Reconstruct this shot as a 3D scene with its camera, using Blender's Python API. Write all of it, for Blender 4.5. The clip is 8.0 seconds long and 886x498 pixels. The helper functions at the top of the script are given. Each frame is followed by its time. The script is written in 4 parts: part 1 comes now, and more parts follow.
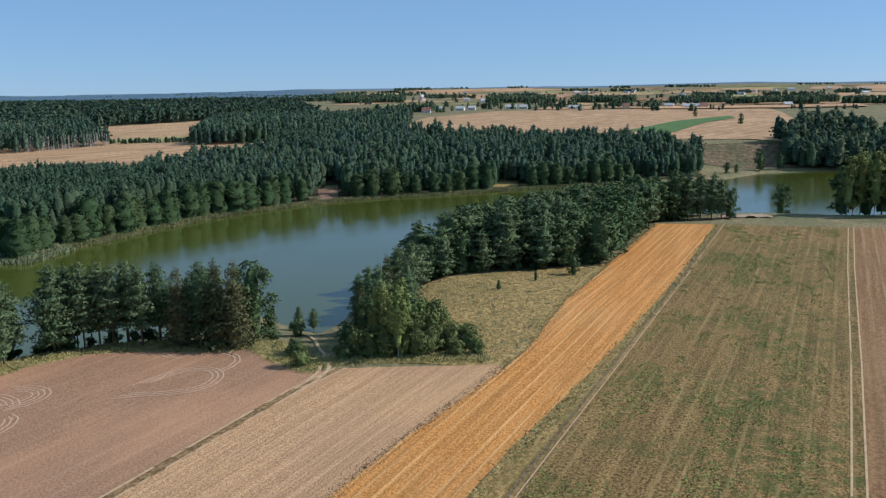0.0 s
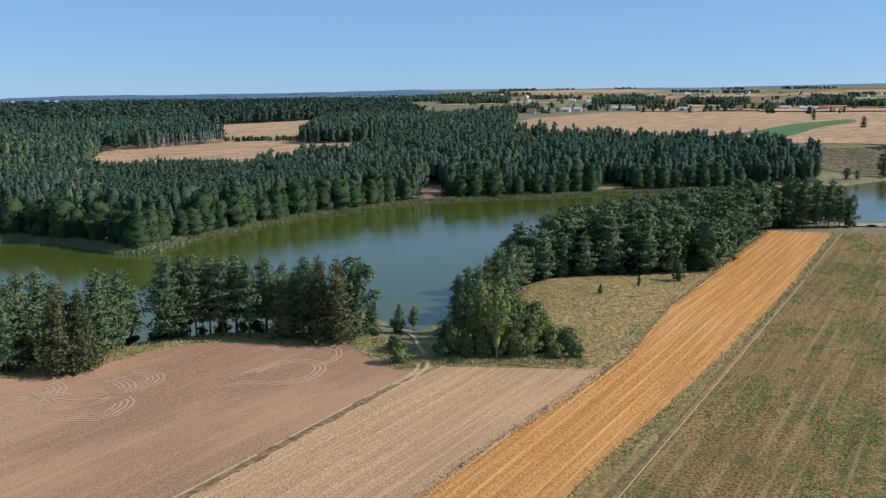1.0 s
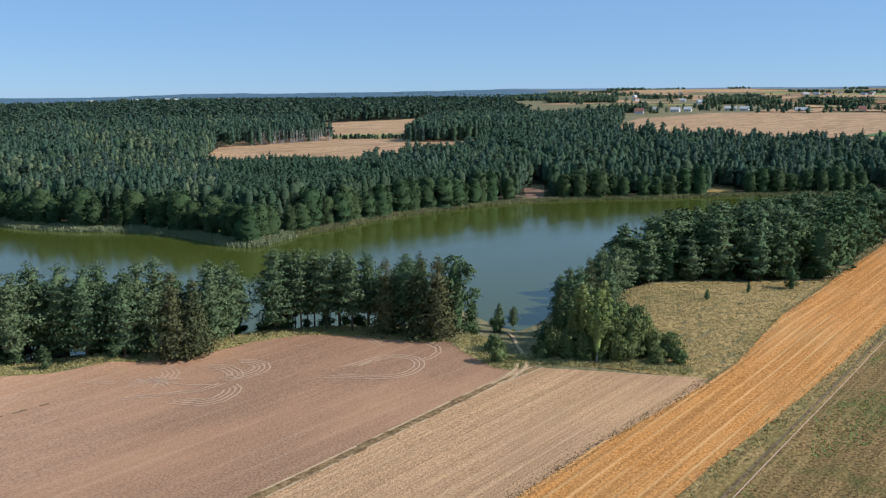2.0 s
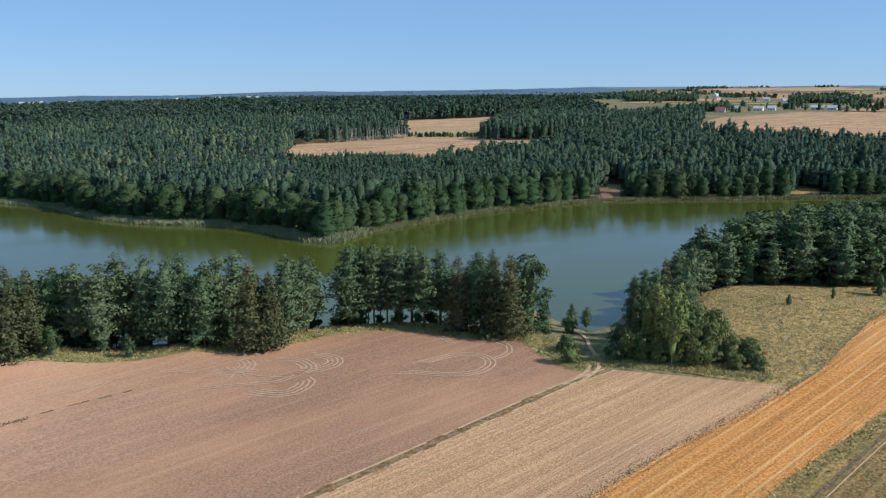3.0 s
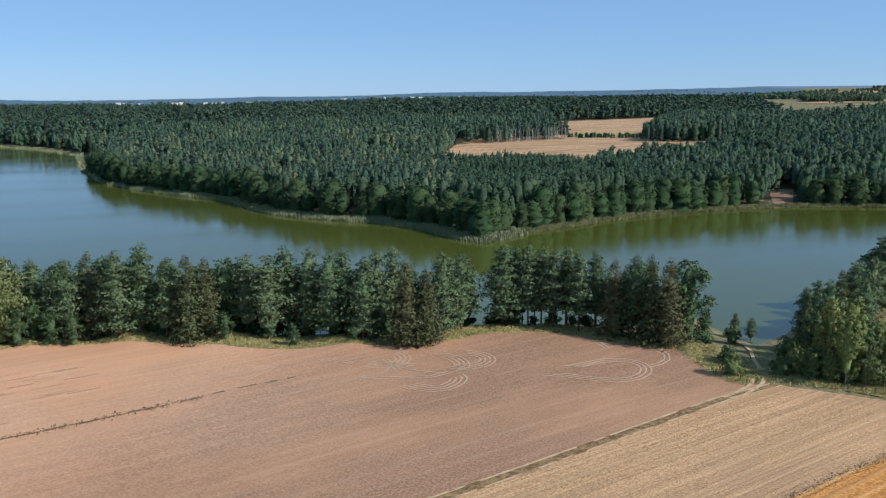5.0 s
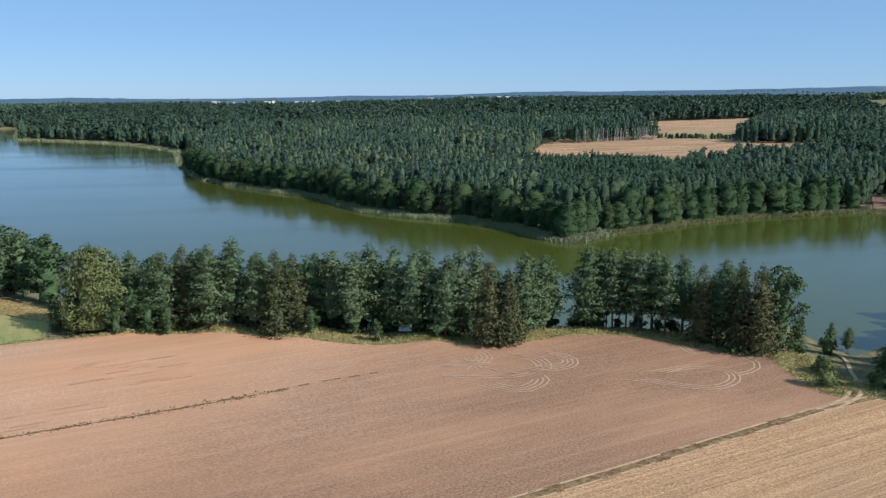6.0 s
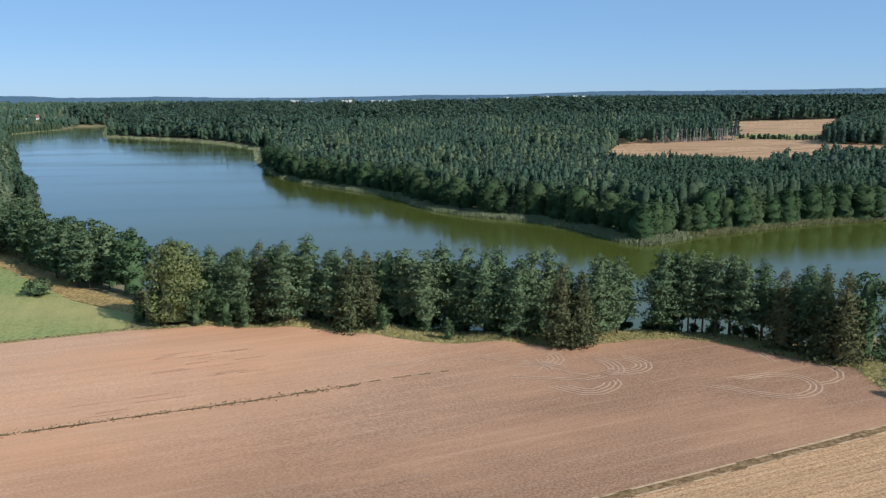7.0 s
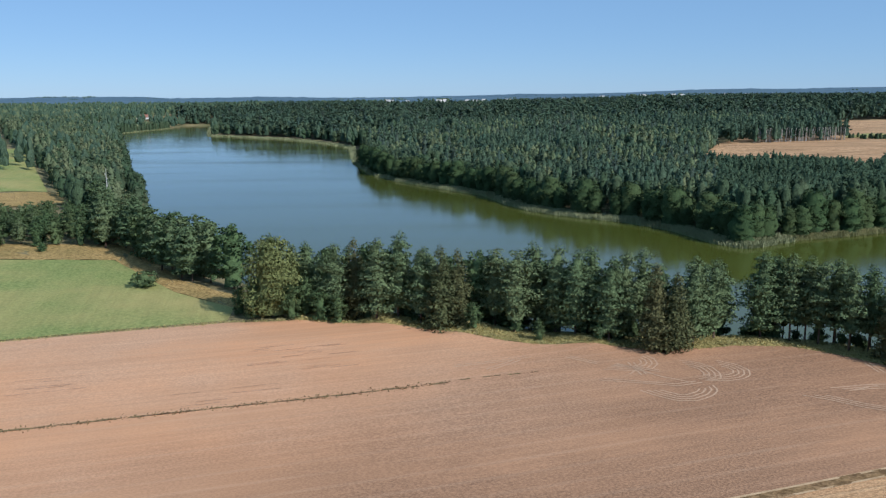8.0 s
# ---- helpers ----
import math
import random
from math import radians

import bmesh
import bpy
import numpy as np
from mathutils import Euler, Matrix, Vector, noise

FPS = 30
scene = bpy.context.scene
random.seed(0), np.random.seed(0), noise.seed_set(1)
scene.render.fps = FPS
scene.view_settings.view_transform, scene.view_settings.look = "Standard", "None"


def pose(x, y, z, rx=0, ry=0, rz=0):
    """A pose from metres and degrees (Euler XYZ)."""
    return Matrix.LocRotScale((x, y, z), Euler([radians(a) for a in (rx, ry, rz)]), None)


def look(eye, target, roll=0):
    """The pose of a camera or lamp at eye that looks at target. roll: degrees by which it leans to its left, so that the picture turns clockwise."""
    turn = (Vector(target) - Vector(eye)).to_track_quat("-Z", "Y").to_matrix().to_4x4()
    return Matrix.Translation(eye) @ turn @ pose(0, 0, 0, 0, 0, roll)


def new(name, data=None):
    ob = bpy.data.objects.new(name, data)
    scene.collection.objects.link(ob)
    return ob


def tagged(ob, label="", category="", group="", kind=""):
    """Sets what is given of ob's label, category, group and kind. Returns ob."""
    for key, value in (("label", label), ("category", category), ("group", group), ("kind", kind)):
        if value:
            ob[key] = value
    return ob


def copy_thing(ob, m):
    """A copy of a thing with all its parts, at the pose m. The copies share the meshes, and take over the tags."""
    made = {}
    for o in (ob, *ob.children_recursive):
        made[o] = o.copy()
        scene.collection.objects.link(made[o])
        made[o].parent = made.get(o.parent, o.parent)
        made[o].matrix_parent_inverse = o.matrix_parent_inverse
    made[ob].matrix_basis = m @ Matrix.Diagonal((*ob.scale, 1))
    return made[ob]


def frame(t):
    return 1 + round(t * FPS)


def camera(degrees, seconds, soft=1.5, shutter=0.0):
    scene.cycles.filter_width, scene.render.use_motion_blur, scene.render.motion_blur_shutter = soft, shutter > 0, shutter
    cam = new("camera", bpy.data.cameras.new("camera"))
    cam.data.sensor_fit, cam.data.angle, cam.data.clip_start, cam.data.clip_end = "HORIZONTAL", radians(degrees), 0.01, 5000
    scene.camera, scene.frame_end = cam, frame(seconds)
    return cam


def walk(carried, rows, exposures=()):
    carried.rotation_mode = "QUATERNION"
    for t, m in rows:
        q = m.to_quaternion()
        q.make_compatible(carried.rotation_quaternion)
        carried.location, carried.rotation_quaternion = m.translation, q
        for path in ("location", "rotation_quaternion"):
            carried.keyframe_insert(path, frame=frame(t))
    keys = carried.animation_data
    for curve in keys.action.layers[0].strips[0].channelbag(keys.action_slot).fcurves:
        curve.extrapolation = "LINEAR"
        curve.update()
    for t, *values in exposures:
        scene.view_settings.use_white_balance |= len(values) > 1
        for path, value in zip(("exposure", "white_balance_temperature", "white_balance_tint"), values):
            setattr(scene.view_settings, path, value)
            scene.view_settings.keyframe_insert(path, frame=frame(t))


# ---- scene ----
# A drone hovers about 50 m over harvested fields beside a long lake and pans to its left.
EYE = 56.0  # metres over the lake
cam = camera(55.59, 8.0, 1.3)
TURNS = [  # seconds, yaw, pitch, roll
    (0.0, 0.005, -10.400, -0.600),
    (0.5, 3.362, -10.325, -0.466),
    (1.0, 6.999, -10.297, -0.335),
    (1.5, 10.709, -10.267, -0.191),
    (1.7, 12.100, -10.290, -0.176),
    (2.8, 18.198, -10.416, -0.098),
    (3.0, 19.076, -10.439, -0.083),
    (3.5, 21.451, -10.499, -0.169),
    (4.0, 24.031, -10.484, -0.167),
    (4.5, 27.160, -10.447, -0.217),
    (5.0, 29.854, -10.386, -0.227),
    (5.2, 31.080, -10.392, -0.201),
    (6.3, 37.230, -10.423, -0.058),
    (6.5, 38.252, -10.429, -0.032),
    (7.0, 40.693, -10.461, -0.034),
    (7.5, 42.964, -10.497, -0.139),
    (7.7, 44.225, -10.499, -0.197),
    (8.0, 47.036, -10.501, -0.285),
]
walk(cam, [(t, pose(0, 0, EYE, 90 + pitch, 0, yaw) @ pose(0, 0, 0, 0, 0, roll)) for t, yaw, pitch, roll in TURNS],
     exposures=[(0.0, 0.12, 5650, 13), (1.5, 0.24, 5650, 13), (6.5, 0.24, 5650, 13), (8.0, 0.16, 5650, 13)])

# ---- world and sun ----
SUN_COMPASS, SUN_HEIGHT = 84.0, 36.0  # degrees clockwise from +y, degrees up
world = bpy.data.worlds.new("sky")
scene.world = world
world.use_nodes = True
wn = world.node_tree
sky = wn.nodes.new("ShaderNodeTexSky")
sky.sky_type = "NISHITA"
sky.sun_disc = False
sky.sun_elevation, sky.sun_rotation = radians(SUN_HEIGHT), radians(SUN_COMPASS)
sky.altitude, sky.air_density, sky.dust_density, sky.ozone_density = 200, 0.65, 0.12, 3.0
veil = wn.nodes.new("ShaderNodeMix")  # an even summer veil over the clear sky
veil.data_type = "RGBA"
veil.inputs[0].default_value = 0.6
veil.inputs[7].default_value = (2.9, 4.95, 6.9, 1)
wn.links.new(sky.outputs[0], veil.inputs[6])
wn.links.new(veil.outputs[2], wn.nodes["Background"].inputs[0])
wn.nodes["Background"].inputs[1].default_value = 0.085
sun = new("sun", bpy.data.lights.new("sun", "SUN"))
sun.data.energy, sun.data.angle, sun.data.color = 4.0, radians(0.55), (1.0, 0.95, 0.87)
a = radians(SUN_COMPASS)
sun.matrix_world = look((math.sin(a) * 200, math.cos(a) * 200, 200 * math.tan(radians(SUN_HEIGHT))), (0, 0, 0))


# ---- materials ----
def base(name, rough=0.9, spec=0.3):
    mat = bpy.data.materials.new(name)
    mat.use_nodes = True
    b = mat.node_tree.nodes["Principled BSDF"]
    b.inputs["Roughness"].default_value = rough
    b.inputs["Specular IOR Level"].default_value = spec
    return mat, mat.node_tree, b


def place(nt, scale=(1, 1, 1), turn=0.0):
    """World-sized coordinates, turned about z, then scaled."""
    co = nt.nodes.new("ShaderNodeTexCoord")
    m1 = nt.nodes.new("ShaderNodeMapping")
    m1.inputs["Rotation"].default_value = (0, 0, radians(turn))
    m2 = nt.nodes.new("ShaderNodeMapping")
    m2.inputs["Scale"].default_value = scale
    nt.links.new(co.outputs["Object"], m1.inputs[0])
    nt.links.new(m1.outputs[0], m2.inputs[0])
    return m2.outputs[0]


def noisy(nt, vec, scale, detail=4.0, rough=0.55):
    n = nt.nodes.new("ShaderNodeTexNoise")
    n.inputs["Scale"].default_value = scale
    n.inputs["Detail"].default_value = detail
    n.inputs["Roughness"].default_value = rough
    nt.links.new(vec, n.inputs["Vector"])
    return n.outputs["Fac"]


def ramp(nt, fac, stops):
    r = nt.nodes.new("ShaderNodeValToRGB")
    el = r.color_ramp.elements
    while len(el) < len(stops):
        el.new(0.5)
    for e, (pos, col) in zip(el, stops):
        e.position, e.color = pos, (*col, 1)
    nt.links.new(fac, r.inputs[0])
    return r.outputs[0]


def mix(nt, fac, c1, c2, how="MIX"):
    m = nt.nodes.new("ShaderNodeMix")
    m.data_type, m.blend_type = "RGBA", how
    for sock, v in ((m.inputs[0], fac), (m.inputs[6], c1), (m.inputs[7], c2)):
        if isinstance(v, (int, float)):
            sock.default_value = v
        elif isinstance(v, tuple):
            sock.default_value = (*v, 1)
        else:
            nt.links.new(v, sock)
    return m.outputs[2]


def math_node(nt, op, x, y=0.0, clamp=False):
    m = nt.nodes.new("ShaderNodeMath")
    m.operation, m.use_clamp = op, clamp
    m.inputs[2].default_value = 0.25
    for sock, v in ((m.inputs[0], x), (m.inputs[1], y)):
        if isinstance(v, (int, float)):
            sock.default_value = v
        else:
            nt.links.new(v, sock)
    return m.outputs[0]


def bump(nt, b, fac, strength, distance):
    n = nt.nodes.new("ShaderNodeBump")
    n.inputs["Strength"].default_value, n.inputs["Distance"].default_value = strength, distance
    nt.links.new(fac, n.inputs["Height"])
    nt.links.new(n.outputs[0], b.inputs["Normal"])


def field_mat(name, dark, light, patch, heading, row=1.6, rows=0.35, patch_amount=0.6, patch_scale=0.02, grain=1.2, lines=0.0, gap=2.7, line=(1, 1, 1), broken=0.0, second=None, span=(0, 1), relief=0.7):
    """Worked soil or stubble: rows along the heading (degrees from +y to -x), straw lines, patches and grain."""
    mat, nt, b = base(name, 0.95, 0.15)
    flat = place(nt)
    along = place(nt, (1.0 / row, 0.02, 1.0), -heading)
    g = noisy(nt, place(nt, (1.0, 0.75, 1.0), -heading), grain, 3.0, 0.7)
    col = ramp(nt, g, [(0.40, dark), (0.60, light)])
    p = noisy(nt, flat, patch_scale, 4.0, 0.6)
    pf = ramp(nt, p, [(0.42, (0, 0, 0)), (0.64, (1, 1, 1))])
    if broken:
        small = ramp(nt, noisy(nt, flat, broken, 3.0, 0.6), [(0.42, (0, 0, 0)), (0.6, (1, 1, 1))])
        pf = math_node(nt, "MULTIPLY", pf, small)
    col = mix(nt, math_node(nt, "MULTIPLY", pf, patch_amount), col, patch)
    if second:  # another soil towards +x
        co = nt.nodes.new("ShaderNodeTexCoord")
        xyz = nt.nodes.new("ShaderNodeSeparateXYZ")
        nt.links.new(co.outputs["Object"], xyz.inputs[0])
        wob = math_node(nt, "ADD", xyz.outputs[0], math_node(nt, "MULTIPLY", noisy(nt, flat, 0.03, 3.0), 60.0))
        f = math_node(nt, "DIVIDE", math_node(nt, "SUBTRACT", wob, span[0] + 30), span[1] - span[0], True)
        col = mix(nt, f, col, ramp(nt, g, [(0.40, second[0]), (0.60, second[1])]))
        red = ramp(nt, noisy(nt, place(nt, (1.0, 0.4, 1.0), -heading), 0.035, 4.0, 0.6), [(0.44, (0, 0, 0)), (0.66, (0.72, 0.72, 0.72))])
        col = mix(nt, red, col, (0.53, 0.283, 0.145))
    s = noisy(nt, along, 1.0, 3.0, 0.6)
    sf = ramp(nt, s, [(0.40, (0.62, 0.62, 0.62)), (0.60, (1.25, 1.25, 1.25))])
    col = mix(nt, rows, col, sf, "MULTIPLY")
    if lines:
        w = nt.nodes.new("ShaderNodeTexWave")
        w.bands_direction = "X"
        w.inputs["Scale"].default_value = 2 * math.pi / (20 * gap)
        w.inputs["Distortion"].default_value, w.inputs["Detail"].default_value, w.inputs["Detail Scale"].default_value = 1.2, 2.0, 0.25
        nt.links.new(place(nt, (1, 0.12, 1), -heading), w.inputs["Vector"])
        wf = ramp(nt, w.outputs["Fac"], [(0.84, (0, 0, 0)), (0.99, (1, 1, 1))])
        gaps = ramp(nt, noisy(nt, place(nt, (0.5, 0.05, 1), -heading), 0.6, 4.0), [(0.36, (0, 0, 0)), (0.6, (1, 1, 1))])
        col = mix(nt, math_node(nt, "MULTIPLY", math_node(nt, "MULTIPLY", wf, gaps), lines), col, line)
    nt.links.new(col, b.inputs["Base Color"])
    bump(nt, b, math_node(nt, "ADD", g, s), relief, 0.25)
    return mat


def foliage(name, dark, light, odd, spread=0.5, fineness=3.5):
    """Leaves or needles: each clump its own green, and each tree a little off the next."""
    mat, nt, b = base(name, 0.85, 0.06)
    geo = nt.nodes.new("ShaderNodeNewGeometry")
    info = nt.nodes.new("ShaderNodeObjectInfo")
    tint = nt.nodes.new("ShaderNodeAttribute")
    tint.attribute_name = "tint"
    col = mix(nt, math_node(nt, "MULTIPLY_ADD", geo.outputs["Random Per Island"], 0.5), dark, light)
    who = math_node(nt, "ADD", info.outputs["Random"], tint.outputs["Fac"])
    who = math_node(nt, "FRACT", who)
    col = mix(nt, math_node(nt, "MULTIPLY", who, spread), col, odd)
    fine = noisy(nt, place(nt), fineness, 4.0, 0.7)
    col = mix(nt, 0.85, col, ramp(nt, fine, [(0.36, (0.62, 0.62, 0.62)), (0.64, (1.42, 1.42, 1.42))]), "MULTIPLY")
    nt.links.new(col, b.inputs["Base Color"])
    bump(nt, b, fine, 0.9, 0.5 / fineness)
    tr = nt.nodes.new("ShaderNodeBsdfTranslucent")
    nt.links.new(col, tr.inputs["Color"])
    ms = nt.nodes.new("ShaderNodeMixShader")
    ms.inputs[0].default_value = 0.06
    nt.links.new(b.outputs[0], ms.inputs[1])
    nt.links.new(tr.outputs[0], ms.inputs[2])
    nt.links.new(ms.outputs[0], nt.nodes["Material Output"].inputs["Surface"])
    return mat


def plain(name, c1, c2, scale, rough=0.85, spec=0.3, relief=0.0, stretch=(1, 1, 1)):
    mat, nt, b = base(name, rough, spec)
    f = noisy(nt, place(nt, stretch), scale, 5.0, 0.65)
    nt.links.new(ramp(nt, f, [(0.3, c1), (0.7, c2)]), b.inputs["Base Color"])
    if relief:
        bump(nt, b, f, 0.6, relief)
    return mat


def water_mat():
    mat, nt, b = base("lake_water", 0.06, 0.5)
    flat = place(nt)
    big = noisy(nt, place(nt, (1.0, 1.0, 1.0), 30), 0.012, 3.0)
    nt.links.new(ramp(nt, big, [(0.3, (0.066, 0.077, 0.011)), (0.7, (0.080, 0.090, 0.016))]), b.inputs["Base Color"])
    b.inputs["IOR"].default_value = 1.36
    # calm lanes and rougher, wind-ruffled ones
    lanes = noisy(nt, place(nt, (0.16, 1.0, 1.0), -52), 0.022, 3.0, 0.6)
    rr = ramp(nt, lanes, [(0.42, (0.07, 0.07, 0.07)), (0.68, (0.16, 0.16, 0.16))])
    nt.links.new(rr, b.inputs["Roughness"])
    r1 = noisy(nt, flat, 0.9, 4.0, 0.6)
    bump(nt, b, r1, 0.07, 0.22)
    return mat


M_WATER = water_mat()
M_GROUND = field_mat("dry_meadow", (0.15, 0.125, 0.055), (0.31, 0.24, 0.12), (0.12, 0.125, 0.05), 0, 3.0, 0.15, 0.7, 0.03, 0.9)
M_PLOUGHED = field_mat("harrowed_soil", (0.490, 0.284, 0.162), (0.660, 0.388, 0.223), (0.67, 0.320, 0.145), -25, 1.3, 0.12, 0.75, 0.014, 3.0, 0.14, 4.3, (0.66, 0.44, 0.275),
                       second=((0.256, 0.140, 0.077), (0.415, 0.230, 0.124)), span=(-125, -72), relief=0.4)
M_STUBBLE = field_mat("pale_stubble", (0.382, 0.214, 0.099), (0.666, 0.395, 0.189), (0.421, 0.244, 0.132), -25.5, 0.7, 0.36, 0.7, 0.016, 3.8, 0.24, 3.1, (0.706, 0.465, 0.246))
M_ORANGE = field_mat("golden_stubble", (0.402, 0.159, 0.031), (0.666, 0.300, 0.081), (0.539, 0.273, 0.093), -24.7, 0.7, 0.42, 0.5, 0.03, 2.6, 0.5, 2.3, (0.823, 0.482, 0.187))
M_GREEN = field_mat("weedy_stubble", (0.105, 0.061, 0.018), (0.345, 0.215, 0.078), (0.079, 0.093, 0.021), -25.3, 1.5, 0.42, 0.8, 0.03, 2.4, 0.40, 2.9, (0.405, 0.270, 0.105), 0.42)
M_BROWN = field_mat("brown_stubble", (0.184, 0.094, 0.036), (0.342, 0.186, 0.081), (0.279, 0.168, 0.076), -25.3, 1.4, 0.4, 0.5, 0.02, 1.6, 0.4, 3.6, (0.450, 0.288, 0.144))
M_PASTURE = field_mat("green_pasture", (0.180, 0.214, 0.061), (0.285, 0.309, 0.098), (0.420, 0.332, 0.123), 60, 2.0, 0.12, 0.8, 0.016)
M_WHEAT = field_mat("tan_stubble", (0.33, 0.185, 0.085), (0.58, 0.36, 0.185), (0.40, 0.235, 0.115), -40, 7.0, 0.6, 0.8, 0.010, 0.5, 0.35, 14.0, (0.62, 0.43, 0.25))
M_VERGE = field_mat("verge_grass", (0.190, 0.116, 0.037), (0.408, 0.264, 0.096), (0.123, 0.119, 0.030), -24.5, 1.0, 0.4, 0.5, 0.1, 1.5)
M_CROP = field_mat("green_crop", (0.07, 0.13, 0.035), (0.12, 0.19, 0.06), (0.10, 0.17, 0.05), -30, 3.0, 0.3)
M_STRAW = field_mat("dry_grass", (0.216, 0.138, 0.045), (0.513, 0.344, 0.128), (0.198, 0.155, 0.048), 0, 2.0, 0.1, 0.5, 0.08, 1.3)
M_BLUFF = field_mat("grazed_slope", (0.085, 0.058, 0.032), (0.25, 0.165, 0.092), (0.10, 0.10, 0.04), 60, 6.0, 0.4, 0.7, 0.05, 0.4)
M_BANKGRASS = field_mat("bank_grass", (0.230, 0.178, 0.061), (0.540, 0.408, 0.158), (0.196, 0.196, 0.058), 0, 2.0, 0.1, 0.7, 0.15, 1.3)
M_DITCH = field_mat("dead_weeds", (0.10, 0.06, 0.03), (0.26, 0.17, 0.09), (0.20, 0.17, 0.07), -26, 1.0, 0.3, 0.6, 0.3, 2.0)
M_DUST = plain("pressed_dust", (0.46, 0.293, 0.177), (0.59, 0.388, 0.240), 1.2, 0.95, 0.15)
M_LITTER = plain("forest_litter", (0.035, 0.034, 0.018), (0.085, 0.070, 0.038), 0.25, 0.95, 0.1, 0.2)
M_DAMP = plain("damp_soil", (0.33, 0.195, 0.12), (0.46, 0.28, 0.17), 0.6, 0.95, 0.15)
M_EARTH = plain("bare_earth", (0.15, 0.085, 0.052), (0.30, 0.18, 0.115), 0.3, 0.95, 0.15, 0.3)
M_STRAWSAND = plain("pale_rut_sand", (0.413, 0.267, 0.136), (0.619, 0.422, 0.238), 0.9, 0.95, 0.15, 0.05)
M_LANE = field_mat("lane_grass", (0.15, 0.085, 0.036), (0.36, 0.220, 0.100), (0.20, 0.130, 0.05), -26, 1.0, 0.3, 0.4, 0.2, 1.4)
M_SAND = plain("sandy_earth", (0.288, 0.198, 0.122), (0.464, 0.342, 0.230), 0.8, 0.95, 0.15, 0.1)
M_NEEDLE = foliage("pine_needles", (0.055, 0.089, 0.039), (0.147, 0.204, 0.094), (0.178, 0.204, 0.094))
# far forest needles, spruce, leaves and birch hold distance haze as added blue
M_HAZENEEDLE = foliage("haze_tinted_needles", (0.039, 0.070, 0.047), (0.070, 0.114, 0.071), (0.091, 0.121, 0.066), 0.6, 1.1)
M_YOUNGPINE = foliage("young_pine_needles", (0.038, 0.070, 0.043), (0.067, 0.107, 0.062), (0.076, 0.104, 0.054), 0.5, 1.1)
M_HAZESPRUCE = foliage("haze_tinted_spruce", (0.037, 0.066, 0.050), (0.064, 0.102, 0.077), (0.086, 0.101, 0.068), 0.6, 1.1)
M_HAZELEAF = foliage("haze_tinted_leaves", (0.031, 0.058, 0.029), (0.061, 0.098, 0.048), (0.086, 0.104, 0.056), 0.6, 1.1)
M_HAZEBIRCH = foliage("haze_tinted_birch", (0.076, 0.110, 0.054), (0.127, 0.165, 0.082), (0.159, 0.171, 0.086), 0.7, 1.1)
M_SPRUCE = foliage("spruce_needles", (0.056, 0.068, 0.031), (0.130, 0.146, 0.061), (0.158, 0.136, 0.060))
M_LEAF = foliage("alder_leaves", (0.036, 0.067, 0.028), (0.097, 0.151, 0.061), (0.126, 0.154, 0.063))
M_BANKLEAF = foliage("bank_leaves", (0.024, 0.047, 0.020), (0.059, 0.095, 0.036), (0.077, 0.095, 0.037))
M_BIRCH = foliage("birch_leaves", (0.095, 0.133, 0.036), (0.247, 0.296, 0.092), (0.266, 0.253, 0.085))
M_WILLOW = foliage("willow_leaves", (0.073, 0.104, 0.034), (0.179, 0.225, 0.077), (0.216, 0.214, 0.079))
M_REED = foliage("reed_blades", (0.120, 0.132, 0.048), (0.288, 0.276, 0.120), (0.360, 0.312, 0.156))
M_REEDGREEN = foliage("young_reed", (0.154, 0.175, 0.088), (0.299, 0.315, 0.160), (0.326, 0.315, 0.169))
M_DRYBLADE = foliage("dry_blades", (0.276, 0.236, 0.089), (0.575, 0.471, 0.200), (0.253, 0.253, 0.089))
M_STRAWBLADE = foliage("straw_blades", (0.238, 0.191, 0.076), (0.458, 0.357, 0.160), (0.229, 0.212, 0.080))
M_WEED = foliage("field_weed", (0.114, 0.186, 0.040), (0.222, 0.313, 0.084), (0.252, 0.284, 0.094))
M_STUBTUFT = foliage("stubble_tufts", (0.162, 0.128, 0.056), (0.342, 0.268, 0.124), (0.225, 0.194, 0.080))
M_DEADBLADE = foliage("dead_blades", (0.09, 0.055, 0.03), (0.24, 0.16, 0.085), (0.2, 0.17, 0.07))
M_BARK = plain("pine_bark", (0.065, 0.045, 0.034), (0.16, 0.10, 0.068), 3.0, 0.9, 0.2, 0.05, (1, 1, 0.2))
M_GREYBARK = plain("grey_bark", (0.34, 0.31, 0.27), (0.58, 0.53, 0.47), 1.0, 0.9, 0.2, 0.0, (1, 1, 0.3))
M_WHITEBARK = plain("birch_bark", (0.25, 0.24, 0.22), (0.62, 0.60, 0.55), 2.0, 0.8, 0.3, 0.02, (1, 1, 2.5))
# the blue in the hills and the ridge is painted-in distance haze
M_HAZEHILL = plain("haze_tinted_hills", (0.13, 0.185, 0.235), (0.17, 0.225, 0.27), 0.01)
M_HAZERIDGE = plain("haze_tinted_ridge", (0.060, 0.107, 0.137), (0.102, 0.159, 0.195), 0.03)
M_WALL = plain("pale_render", (0.62, 0.60, 0.56), (0.78, 0.76, 0.72), 0.6)
M_ROOF = plain("tiled_roof", (0.22, 0.10, 0.07), (0.36, 0.17, 0.11), 0.8)
M_GREYROOF = plain("grey_roof", (0.40, 0.37, 0.33), (0.62, 0.58, 0.53), 0.4, 0.9, 0.1)
M_DARK = plain("dark_glass", (0.03, 0.035, 0.04), (0.06, 0.065, 0.07), 1.0, 0.2, 0.5)

